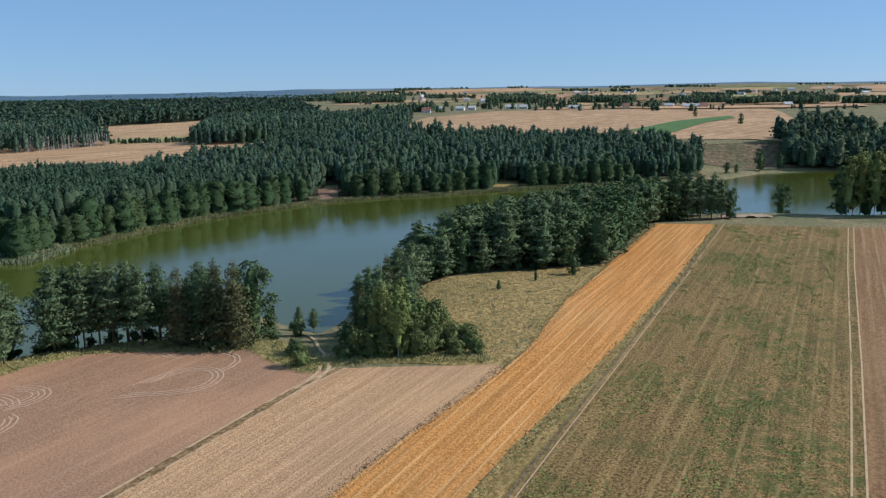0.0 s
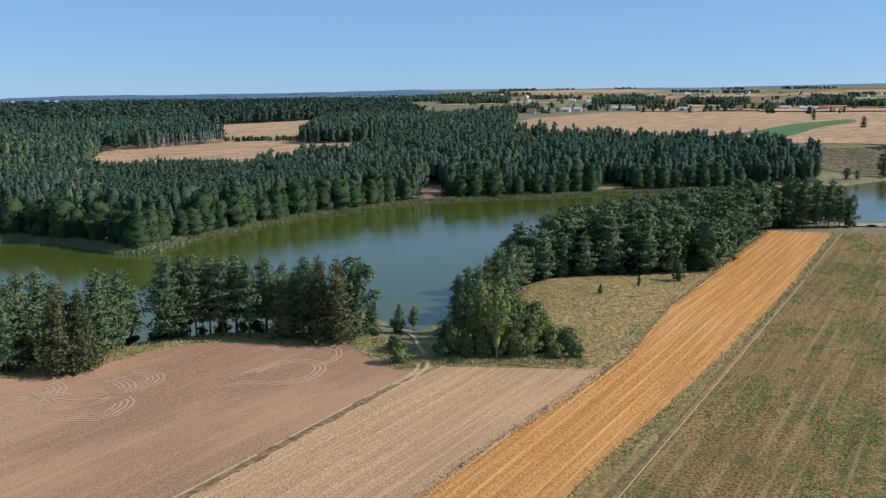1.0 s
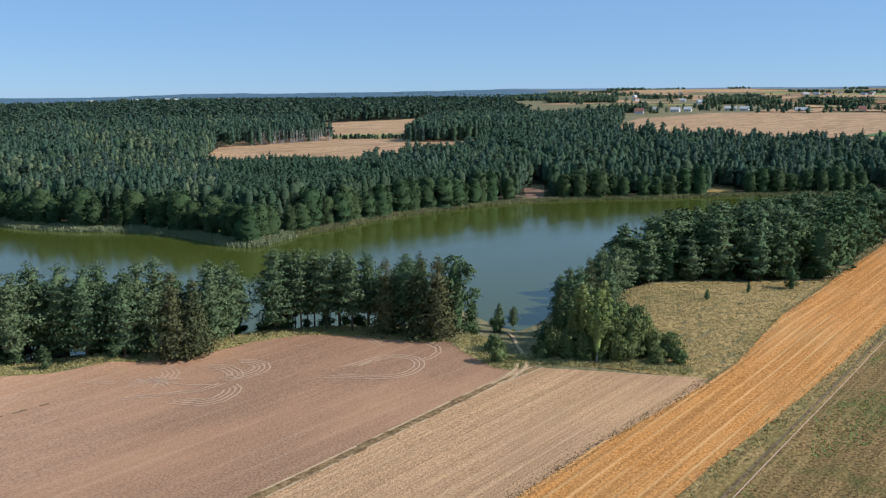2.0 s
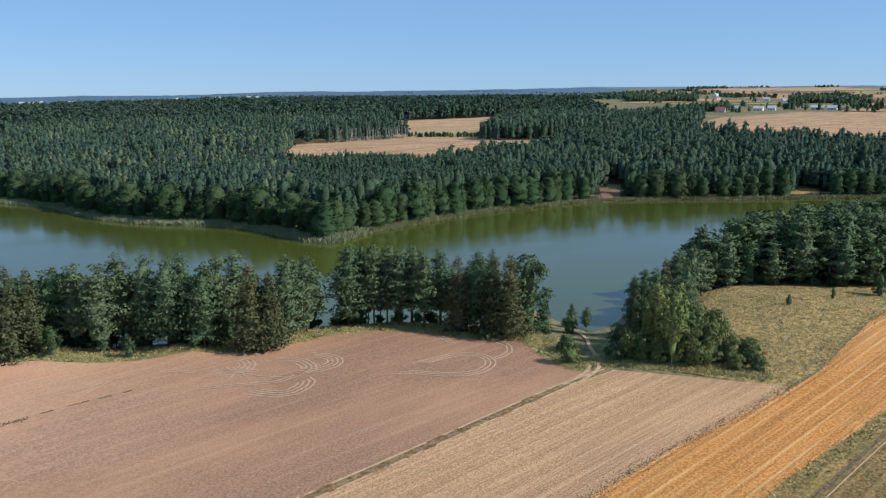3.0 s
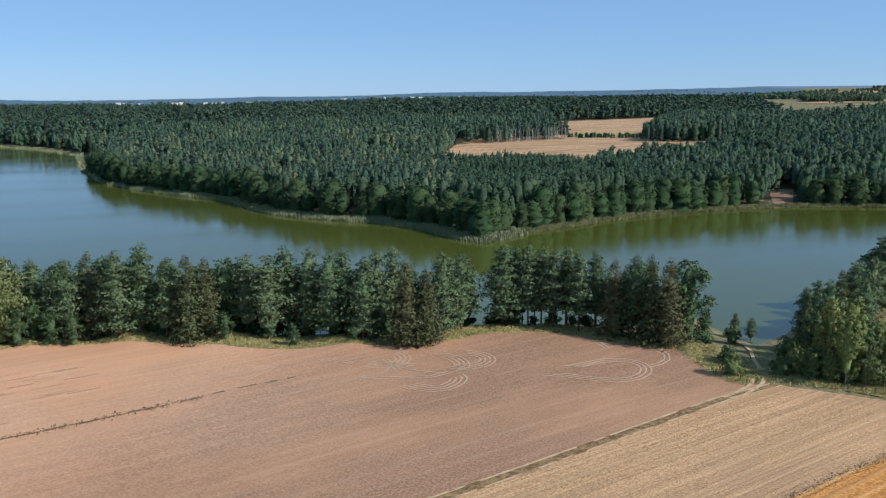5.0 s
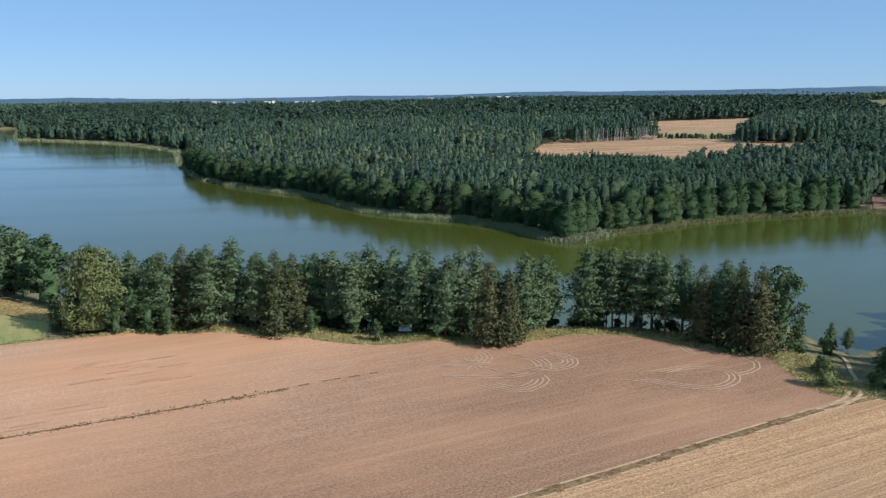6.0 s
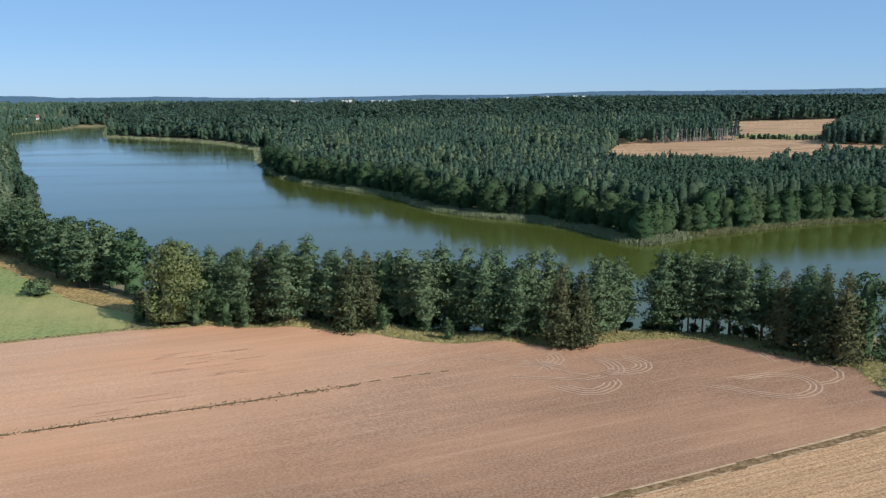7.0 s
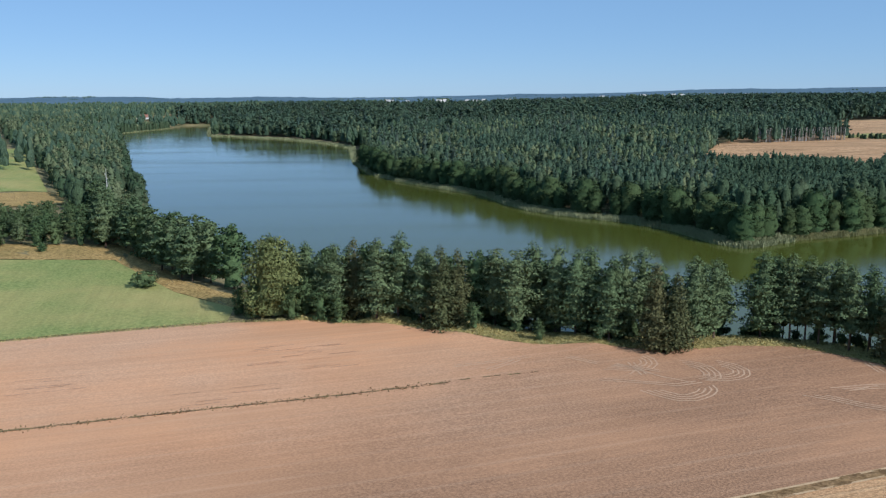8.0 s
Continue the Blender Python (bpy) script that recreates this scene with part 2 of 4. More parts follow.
# ---- the lie of the land ----
FAR_SHORE = [(420, 610), (279, 597), (221, 582), (186, 546), (120, 525), (39, 494), (5, 476), (-26, 466), (-56, 451), (-78, 430),
             (-104, 396), (-121, 364), (-131, 335), (-141, 312), (-145, 286), (-158, 288), (-183, 302), (-211, 308), (-240, 304),
             (-264, 306), (-288, 315), (-322, 334), (-361, 340), (-418, 350), (-462, 364), (-551, 416), (-640, 480), (-716, 534),
             (-820, 564), (-914, 577), (-1066, 556), (-1170, 610), (-1409, 742), (-1430, 700)]
NEAR_SHORE = [(-1349, 633), (-1231, 499), (-919, 376), (-700, 288), (-560, 232), (-410, 178), (-320, 140), (-262, 128), (-216, 124),
              (-172, 128), (-150, 142), (-126, 150), (-108, 162), (-95, 176), (-78, 187), (-62, 192), (-52, 197), (-50, 214),
              (-40, 203), (-30, 194), (-26, 204), (-22, 226), (-5, 262), (20, 302), (60, 345), (100, 368), (134, 372), (173, 362),
              (240, 372), (420, 400)]
LAKE = np.array(FAR_SHORE + NEAR_SHORE, float)


def inside(poly, x, y):
    poly = np.asarray(poly, float)
    x, y = np.asarray(x, float), np.asarray(y, float)
    hit = np.zeros(x.shape, bool)
    for (x0, y0), (x1, y1) in zip(poly, np.roll(poly, -1, axis=0)):
        if y0 != y1:
            hit ^= ((y0 > y) != (y1 > y)) & (x < (x1 - x0) * (y - y0) / (y1 - y0) + x0)
    return hit


def edge_distance(poly, x, y):
    poly = np.asarray(poly, float)
    best = np.full(np.shape(x), 1e9)
    for p, q in zip(poly, np.roll(poly, -1, axis=0)):
        d = q - p
        s = np.clip(((x - p[0]) * d[0] + (y - p[1]) * d[1]) / max(d @ d, 1e-9), 0, 1)
        best = np.minimum(best, np.hypot(x - p[0] - s * d[0], y - p[1] - s * d[1]))
    return best


def shore(x, y):
    """Metres from the waterline, positive on land."""
    d = edge_distance(LAKE, x, y)
    return np.where(inside(LAKE, x, y), -d, d)


def smooth(v):
    v = np.clip(v, 0, 1)
    return v * v * (3 - 2 * v)


# height of the land by compass bearing (degrees from +y towards -x) and distance
REACH = [0, 400, 500, 620, 700, 1000, 1400, 2000, 3000, 4900]
RISE = {-40: [6, 6, 8, 14, 19, 27, 35, 43, 63, 96], 2: [6, 5, 5, 13, 19, 27, 35, 43, 61, 92], 12: [6, 4, 4, 12, 16, 24, 35, 40, 47, 74],
        28: [6, 4, 4, 13, 16, 22.5, 33, 36, 42, 52], 48: [6, 4, 5, 8, 9, 13, 17, 21, 26, 30], 80: [6, 6, 7, 9, 10, 12, 15, 20, 26, 28]}


def wave(x, y, length, ax, ay):
    return np.sin((x * ax + y * ay) / length + 1.3 * np.sin((x * ay - y * ax) / (length * 1.7) + ax * 5))


def land(x, y, water=None):
    """Height of the ground over the lake."""
    x, y = np.asarray(x, float), np.asarray(y, float)
    d, az = np.hypot(x, y), np.degrees(np.arctan2(-x, y))
    keys = sorted(RISE)
    cols = np.array([np.interp(d, REACH, RISE[k]) for k in keys])
    a = np.clip(az, keys[0], keys[-1])
    out = np.zeros(d.shape)
    for i in range(len(keys) - 1):
        w = (a - keys[i]) / (keys[i + 1] - keys[i])
        out = np.where((a >= keys[i]) & (a <= keys[i + 1]), cols[i] * (1 - w) + cols[i + 1] * w, out)
    out += 0.35 * wave(x, y, 38.0, 0.8, 0.6) * smooth((d - 60) / 100)
    out += smooth((d - 600) / 900) * (1.6 * wave(x, y, 160.0, 0.5, 0.86) + 1.2 * wave(x, y, 90.0, 0.9, -0.4))
    out += smooth((d - 2200) / 1800) * (7.0 * wave(x, y, 420.0, 0.3, 0.95) + 4.0 * wave(x, y, 230.0, 0.95, 0.3))
    out += 2.2 * np.exp(-(((x - 12) / 26) ** 2 + ((y - 205) / 30) ** 2))  # the dry mound
    for mx, my, mh in ((-143, 116, 1.3), (-124, 124, 1.5), (-101, 134, 1.2), (-36, 164, 1.6), (-88, 143, 0.8), (-160, 104, 0.8)):  # grassy hummocks by the belt
        out += mh * np.exp(-(((x - mx) / 5.5) ** 2 + ((y - my) / 4.0) ** 2))
    s = shore(x, y) if water is None else water
    bank = smooth(s / 22.0)
    bluff = smooth((s - 12) / 60.0)
    far = smooth((d - 430) / 60)
    out = out * (bank * (1 - far) + far * (0.12 * smooth(s / 8) + 0.88 * bluff)) + 0.25 * smooth(s / 2.0)
    return np.where(s > 0, out, np.maximum(-3.0, s * 0.25))


def height(x, y):
    return float(land(np.array([x]), np.array([y]))[0])


# ---- building helpers ----
def polar(bearing, d):
    a = radians(bearing)
    return -d * math.sin(a), d * math.cos(a)


def mesh_of(name, verts, faces, material, tint=None, flat=True, normals=None):
    """A mesh from arrays: faces of equal corner count, with a normal for each corner point if given."""
    me = bpy.data.meshes.new(name)
    verts, faces = np.asarray(verts, np.float32), np.asarray(faces, np.int32)
    n, k = faces.shape
    me.vertices.add(len(verts))
    me.vertices.foreach_set("co", verts.ravel())
    me.loops.add(n * k)
    me.loops.foreach_set("vertex_index", faces.ravel())
    me.polygons.add(n)
    me.polygons.foreach_set("loop_start", np.arange(0, n * k, k, dtype=np.int32))
    me.polygons.foreach_set("use_smooth", np.full(n, normals is not None or not flat))
    if tint is not None:
        at = me.attributes.new("tint", "FLOAT", "POINT")
        at.data.foreach_set("value", np.asarray(tint, np.float32))
    me.update(calc_edges=True)
    if normals is not None:
        me.normals_split_custom_set_from_vertices(np.asarray(normals, np.float32))
    me.materials.append(material)
    return me


def part(name, me, parent, label=""):
    ob = new(name, me)
    ob.parent = parent
    return tagged(ob, label)


def resample(line, n):
    p = np.asarray(line, float)
    s = np.r_[0, np.cumsum(np.hypot(*np.diff(p, axis=0).T))]
    t = np.linspace(0, s[-1], n)
    return np.stack([np.interp(t, s, p[:, 0]), np.interp(t, s, p[:, 1])], 1)


def sheet(name, left, right, nu, nv, lift, material, label, category="field", kind="structure", relief=0.0):
    """A draped strip of land between two lines."""
    a, b = resample(left, nu), resample(right, nu)
    w = np.linspace(0, 1, nv)[None, :, None]
    p = (a[:, None] * (1 - w) + b[:, None] * w).reshape(-1, 2)
    z = land(p[:, 0], p[:, 1]) + lift
    if relief:
        z = z + relief * (np.random.rand(len(z)) - 0.5)
    i, j = np.meshgrid(np.arange(nu - 1), np.arange(nv - 1), indexing="ij")
    k = (i * nv + j).ravel()
    me = mesh_of(name, np.c_[p, z], np.stack([k, k + 1, k + nv + 1, k + nv], 1), material, flat=False)
    return tagged(new(name, me), label, category, kind=kind)


def ribbon(line, width, n):
    """Left and right edges of a band along a line."""
    p = resample(line, n)
    d = np.gradient(p, axis=0)
    d /= np.hypot(d[:, 0], d[:, 1])[:, None]
    q = np.stack([-d[:, 1], d[:, 0]], 1) * width / 2
    return p + q, p - q


# ---- the ground, one sheet to the horizon, and the lake ----
az = np.radians(np.r_[np.arange(-180, -40, 5.0), np.arange(-40, 84, 0.52), np.arange(84, 180, 5.0)])
rings = np.r_[0.5, np.arange(20, 100, 10.0), 100 * 1.0125 ** np.arange(0, 314)]
rr, aa = np.meshgrid(rings, az, indexing="ij")
gx, gy = -rr * np.sin(aa), rr * np.cos(aa)
gz = land(gx.ravel(), gy.ravel())
na = len(az)
i, j = np.meshgrid(np.arange(len(rings) - 1), np.arange(na), indexing="ij")
i, j = i.ravel(), j.ravel()
jn = (j + 1) % na
me = mesh_of("ground", np.c_[gx.ravel(), gy.ravel(), gz], np.stack([i * na + j, (i + 1) * na + j, (i + 1) * na + jn, i * na + jn], 1), M_GROUND, flat=False)
tagged(new("ground", me), "rolling dry grassland with tan and green patches", "ground", kind="structure")
me = mesh_of("water", [(-1700, 60, 0), (520, 60, 0), (520, 900, 0), (-1700, 900, 0)], [(0, 1, 2, 3)], M_WATER)
tagged(new("water", me), "calm green lake reflecting trees and sky", "lake", kind="structure")

# ---- fields ----
LANE = [(-19.5, 151), (-21.7, 147), (-26.1, 139.1), (-32.0, 125.2), (-37.2, 112.9), (-42.5, 100.5), (-49.3, 85.3), (-73.5, 33), (-116.5, -60)]
TREE_EDGE = [(-23.5, 148.5), (-27.6, 148.8), (-31.5, 154), (-39.4, 162), (-48, 162.5), (-61, 163.2), (-71, 161.5), (-79, 154), (-85, 141.5), (-93.5, 136), (-108, 125.3),
             (-119, 121), (-131, 118), (-144, 111), (-157.5, 100.6), (-167, 88.8), (-177, 67), (-185, 47), (-205, -20), (-215, -60)]
GOLD_L = [(82.8, 321), (50.1, 247), (29.2, 196.2), (16.6, 161), (10.4, 148), (2.6, 132.5), (-6.2, 116.5), (-14.8, 98.7), (-49, 24), (-88, -60)]
GOLD_R = [(103.9, 317), (64.7, 226.4), (36.7, 167.4), (20.1, 133.4), (9.0, 112.2), (2.9, 98.7), (-30, 26), (-70, -60)]
WEED = [(107.4, 317), (67.0, 226.6), (40.4, 168), (24.8, 133.5), (15.3, 112.5), (9.0, 98.6), (-24, 26), (-63, -60)]
TRACK = [(151, 307), (116.5, 235), (77.3, 151.1), (51.6, 97.4), (16, 26), (-27, -60)]


def shifted(line, dx):
    return [(x + dx, y) for x, y in line]


sheet("ploughed_field", TREE_EDGE, shifted(LANE, -0.9), 150, 90, 0.10, M_PLOUGHED, "harrowed pinkish brown field with curved wheel marks", relief=0.06)
sheet("stubble_field", shifted(LANE, 0.9), [(11.2, 151.5)] + GOLD_L[4:], 120, 30, 0.10, M_STUBBLE, "pale beige stubble field with fine rows", relief=0.06)
sheet("golden_field", GOLD_L, GOLD_R, 150, 16, 0.12, M_ORANGE, "bright golden stubble strip with straw rows", relief=0.06)
sheet("grass_verge", GOLD_R, WEED, 150, 5, 0.16, M_VERGE, "weedy grass verge beside a worn wheel track", relief=0.15)
sheet("weedy_field", WEED, shifted(TRACK, -0.8), 150, 40, 0.10, M_GREEN, "mown field with green weeds and dry rows", relief=0.08)
sheet("brown_field", shifted(TRACK, 0.8), shifted(TRACK, 90), 60, 20, 0.10, M_BROWN, "brown stubble field beside a farm track", relief=0.08)
for off in (-0.98, 0.98):
    l, r = ribbon(shifted(TRACK, off), 0.30, 150)
    sheet("wheel_rut", l, r, 150, 2, 0.17, M_STRAWSAND, "pale sandy wheel rut of a farm track", "farm track")
    l, r = ribbon(shifted(LANE, off), 0.42, 120)
    sheet("wheel_rut", l, r, 120, 2, 0.18, M_STRAWSAND, "pale sandy wheel rut of a field lane", "field lane")
l, r = ribbon(shifted(WEED, -1.0), 0.6, 150)
sheet("wheel_rut", l, r, 150, 2, 0.24, M_DITCH, "dark worn rut beside a weedy verge", "wheel track")
l, r = ribbon(shifted(WEED, 0.1), 0.2, 150)
sheet("wheel_rut", l, r, 150, 2, 0.25, M_DUST, "thin pale rut beside a weedy verge", "wheel track")
_, outer = ribbon(TREE_EDGE[:15], 17, 110)
sheet("grass_bank", resample(TREE_EDGE[:15], 110), outer, 110, 9, 0.07, M_BANKGRASS, "rough yellow-green grass bank between field and trees", "meadow", relief=0.3)
PASTURE = ([(-168.5, 90), (-178.5, 68), (-186.5, 47), (-206, -20)], [(-178, 97), (-203, 94), (-255, 99), (-290, 60)])
sheet("pasture", PASTURE[0], PASTURE[1], 60, 40, 0.10, M_PASTURE, "short green pasture with pale dry patches", relief=0.05)
LOW_CLEARING = [polar(30.5, 520), polar(29, 693), polar(26.5, 700), polar(21.4, 750), polar(16.3, 725), polar(13.4, 722), polar(9.5, 740), polar(12, 610), polar(20, 520)]
HIGH_CLEARING = [polar(21.6, 735), polar(23, 1020), polar(18.6, 1090), polar(12.8, 1185), polar(14.4, 960), polar(16.5, 735)]
sheet("wheat_field", [polar(31.5, 510), polar(29, 690), polar(23, 1020)], [polar(9.5, 520), polar(9.5, 740), polar(12.8, 1190)], 90, 60, 0.25, M_WHEAT,
      "golden harvested field in a forest clearing", relief=0.1)
sheet("grass_strip", [polar(21.8, 780), polar(18.5, 775)], [polar(20.5, 830), polar(16.5, 830)], 12, 6, 0.5, M_PASTURE, "green grass strip across a harvested field")
sheet("wheat_field", [(-70, 720), (-40, 900), (-15, 1065), (68, 1165)], [(330, 640), (345, 800), (420, 1050), (478, 1290)], 70, 70, 0.3, M_WHEAT,
      "broad tan harvested field beyond the lake", relief=0.1)
sheet("crop_strip", [(193, 729), (259, 849), (325, 940)], [(170, 780), (248, 897), (335, 990)], 20, 8, 0.7, M_CROP, "bright green crop strip in a tan field")
for k in range(96):
    b, d = random.uniform(-33, 8), random.uniform(1250, 3600)
    if b > 2 and d < 1700:
        continue
    cx, cy = polar(b, d)
    w, l, t = random.uniform(90, 260), random.uniform(60, 150) * (d / 1500), radians(random.choice((-25, -20, 62, 68)))
    c, q = math.cos(t), math.sin(t)
    corner = [(cx + c * i * w - q * j * l, cy + q * i * w + c * j * l) for i, j in ((-.5, -.5), (-.5, .5), (.5, -.5), (.5, .5))]
    m = random.choice((M_WHEAT, M_WHEAT, M_WHEAT, M_STUBBLE, M_STUBBLE, M_PASTURE, M_BROWN))
    sheet("far_field", corner[:2], corner[2:], 8, 8, 0.6 + 0.012 * k, m, {M_WHEAT: "tan harvested field among far farmland", M_STUBBLE: "pale stubble field among far farmland",
          M_PASTURE: "dull green meadow among far farmland", M_BROWN: "brown ploughed field among far farmland"}[m])
sheet("pasture", [polar(79, 480), polar(79, 820)], [polar(72.3, 500), polar(73.4, 815)], 20, 12, 0.2, M_PASTURE, "distant green pasture behind lakeside trees")
sheet("dry_bank", PASTURE[1], [polar(60.6, 212), polar(64.6, 238), polar(67.8, 300), polar(75, 318), polar(80, 320)], 40, 10, 0.14, M_STRAW, "dry tan grass bank between pasture and trees", "meadow", relief=0.4)
sheet("dry_bank", [polar(79, 425), polar(79, 470)], [polar(70.8, 430), polar(71.6, 500)], 12, 20, 0.4, M_STRAW, "dry tan grass mound behind lakeside trees", "meadow", relief=0.4)
# wheel marks, the weedy ditch and the sandy places
def turn_side(p):
    """1 where a line bends to its right, -1 to its left."""
    d = np.diff(p, axis=0)
    return 1.0 if (d[:-1, 0] * d[1:, 1] - d[:-1, 1] * d[1:, 0]).sum() < 0 else -1.0


ARCS = (([(-77.0, 117.6), (-74.0, 117.4), (-70.1, 117.8), (-67.7, 120.4), (-67.2, 124.2), (-68.0, 127.3), (-69.9, 128.9)], 4),
         ([(-81.3, 136.9), (-78.5, 138.3), (-75.3, 137.9), (-72.4, 135.8), (-70.7, 133.2), (-71.1, 131.5), (-73.4, 130.3)], 4),
         ([(-76.6, 142.0), (-72.7, 142.6), (-69.6, 141.2), (-68.0, 138.6), (-67.9, 135.8), (-69.3, 132.8), (-72.0, 130.1)], 4),
         ([(-88.0, 135.2), (-85.2, 134.3), (-83.0, 132.1), (-82.1, 129.0), (-83.0, 126.1), (-88.2, 122.3)], 4),
         ([(-57, 135.4), (-53.5, 136.6), (-48.2, 137.1), (-43.5, 138.8), (-41.0, 141.8), (-40.2, 146.0), (-40.9, 149.4), (-43.0, 152.1), (-46.1, 153.0), (-49.1, 152.0), (-51.4, 149.6), (-55.4, 142.4)], 3),
         )
LINES = (([(-43.9, 162.2), (-40.5, 159.4), (-39.5, 156.4), (-40.0, 152.9), (-41.6, 149.6)], 2), ([(-56.3, 162), (-52.1, 158.1)], 2), ([(-52.6, 143.5), (-50.4, 149.8)], 1),
         ([(-102.5, 115.5), (-102.3, 106.7)], 2), ([(-97.7, 123.1), (-91, 124)], 2), ([(-85.0, 116.9), (-79.7, 120.5), (-73.9, 124.2), (-71.9, 128.9)], 2),
         ([(-88.5, 125.4), (-80.2, 128.6)], 2), ([(-87.4, 128.9), (-81.5, 124.6)], 2), ([(-84.6, 129.6), (-83.2, 123.4)], 1), ([(-88.6, 127.0), (-78.8, 126.4), (-73.0, 127.6)], 1),
         ([(-108.6, 103.4), (-104.2, 112.6), (-102.4, 118.6)], 2))
for line, n in ARCS + LINES:
    p = resample(line, 60)
    for _ in range(3):  # rounded off
        p[1:-1] = (p[:-2] + 2 * p[1:-1] + p[2:]) / 4
    for k in range(n):
        d = np.gradient(p, axis=0)
        d /= np.hypot(d[:, 0], d[:, 1])[:, None] + 1e-9
        track = p + np.c_[d[:, 1], -d[:, 0]] * 0.95 * k * turn_side(p)
        l, q = ribbon([tuple(c) for c in track[2 * k:len(p) - 2 * k]], 0.30, 50)
        sheet("wheel_mark", l, q, 50, 2, 0.15, M_DUST, "pale curved wheel mark in harrowed soil", "wheel mark")
DITCH = [(-144.5, 8), (-133.5, 32.7), (-126.7, 47.3), (-119.2, 62.8), (-110.9, 79.5), (-102.9, 97.2)]
l, q = ribbon(DITCH, 0.55, 80)
sheet("ditch", l, q, 80, 3, 0.15, M_DITCH, "narrow weedy furrow across the harrowed field", "ditch", relief=0.2)
for x, y, length in ((-102.6, 99.2, 2.2), (-100.6, 103.4, 3.4), (-98.4, 107.6, 2.6), (-96.4, 111.4, 1.6)):  # its broken end
    l, q = ribbon([(x, y), (x + 0.43 * length, y + 0.9 * length)], 0.4, 12)
    sheet("ditch", l, q, 12, 2, 0.15, M_DITCH, "broken weedy end of a field furrow", "ditch", relief=0.12)
for x, y, across, lengthwise, n in ((-135, 84, 9, 9, 17), (-151, 43, 6, 5, 8), (-126, 62, 4, 5, 5)):  # damp streaks left by the harrow
    for k in range(n):
        u, v, length = random.uniform(-across, across), random.uniform(-lengthwise, lengthwise), random.uniform(3, 9)
        cx, cy = x + 0.9 * u + 0.43 * v, y - 0.43 * u + 0.9 * v
        l, q = ribbon([(cx, cy), (cx + 0.43 * length + random.uniform(-0.3, 0.3), cy + 0.9 * length)], random.uniform(0.10, 0.24), 14)
        sheet("furrow", l, q, 14, 2, 0.14, M_DAMP, "thin dark damp streak in harrowed soil", "furrow", relief=0.05)
l, q = ribbon(LANE, 2.0, 120)
sheet("lane_grass", l, q, 120, 4, 0.16, M_LANE, "dry grass strip between lane ruts", "field lane", relief=0.1)
l, q = ribbon(TRACK, 1.9, 120)
sheet("lane_grass", l, q, 120, 2, 0.15, M_GREEN, "green strip between farm track ruts", "farm track", relief=0.05)
for line in ([(-26.2, 139.8), (-24.6, 143.4), (-23.3, 149), (-23.5, 155.3), (-23.6, 159.6), (-25.4, 164), (-27, 170), (-30, 176), (-31, 183)], [(-25, 140), (-23.3, 142.5), (-22.0, 148), (-21.6, 151.3), (-22.1, 155), (-23.0, 159.5)]):
    l, q = ribbon(line, 0.7, 40)
    sheet("sandy_path", l, q, 40, 3, 0.2, M_STRAWSAND, "pale sandy path down to the lake", "path", relief=0.06)
sheet("sand_heap", [(110, 334), (117, 342)], [(134, 334), (131, 341)], 10, 14, 0.6, M_SAND, "pale heap of sand at the field end", "sand", relief=0.9)
sheet("bare_bank", [polar(8.3, 446), polar(8.5, 492)], [polar(7.2, 446), polar(7.2, 494)], 14, 8, 0.4, M_EARTH, "bare reddish earth bank among lakeside trees", "bank", relief=0.5)
sheet("bare_bank", [polar(-3.4, 503), polar(-3.6, 522)], [polar(-5.2, 506), polar(-5.0, 524)], 10, 8, 0.3, M_STRAW, "pale grassy bank among lakeside trees", "bank", relief=0.4)
sheet("meadow", [(-20, 155), (-16, 176), (-10, 220), (12, 231), (44, 243)], [(10.9, 150.5), (16.4, 161), (29.0, 196.2), (38.9, 221.5), (49.9, 247)], 70, 40, 0.07, M_STRAW, "hummocky meadow of dry pale grass", "meadow", relief=0.25)
sheet("bluff_slope", [polar(-16.2, 618), polar(-16.3, 668)], [polar(-23.5, 655), polar(-23.5, 712)], 16, 30, 0.4, M_BLUFF, "grazed brown slope above the lake", "slope", relief=0.4)


# ---- trees ----
def unit(v):
    return v / (np.linalg.norm(v, axis=-1, keepdims=True) + 1e-9)


def puffs(rng, cs, rs, per, size, heart, own=0.72, wild=0.55):
    """Sprays of small leaf faces round clump centres, shaded as rounded clumps. Gives corners and their normals."""
    c, r = np.repeat(cs, per, axis=0), np.repeat(rs, per, axis=0)
    d = unit(rng.normal(size=c.shape))
    d[:, 2] = np.where(rng.uniform(0, 1, len(d)) < 0.4, np.abs(d[:, 2]), d[:, 2])
    p = c + d * r * rng.uniform(0.55, 1.05, (len(c), 1))
    n = unit(own * unit(d / r) + (1 - own) * unit(p - heart) + np.array([0, 0, 0.08]) + 0.16 * rng.normal(size=c.shape))
    face = unit(n + wild * rng.normal(size=c.shape))
    u = unit(np.cross(face, rng.normal(size=c.shape)))
    v = np.cross(face, u)
    s = size * rng.uniform(0.6, 1.2, (len(c), 1)) * np.clip(r[:, :1] / np.median(r[:, 0]), 0.5, 1.1)
    q = np.stack([p - u * s * 0.5 - v * s * 0.33, p + u * s * 0.62, p - u * s * 0.4 + v * s * 0.36], 1)
    return q.reshape(-1, 3), np.repeat(n, 3, axis=0)


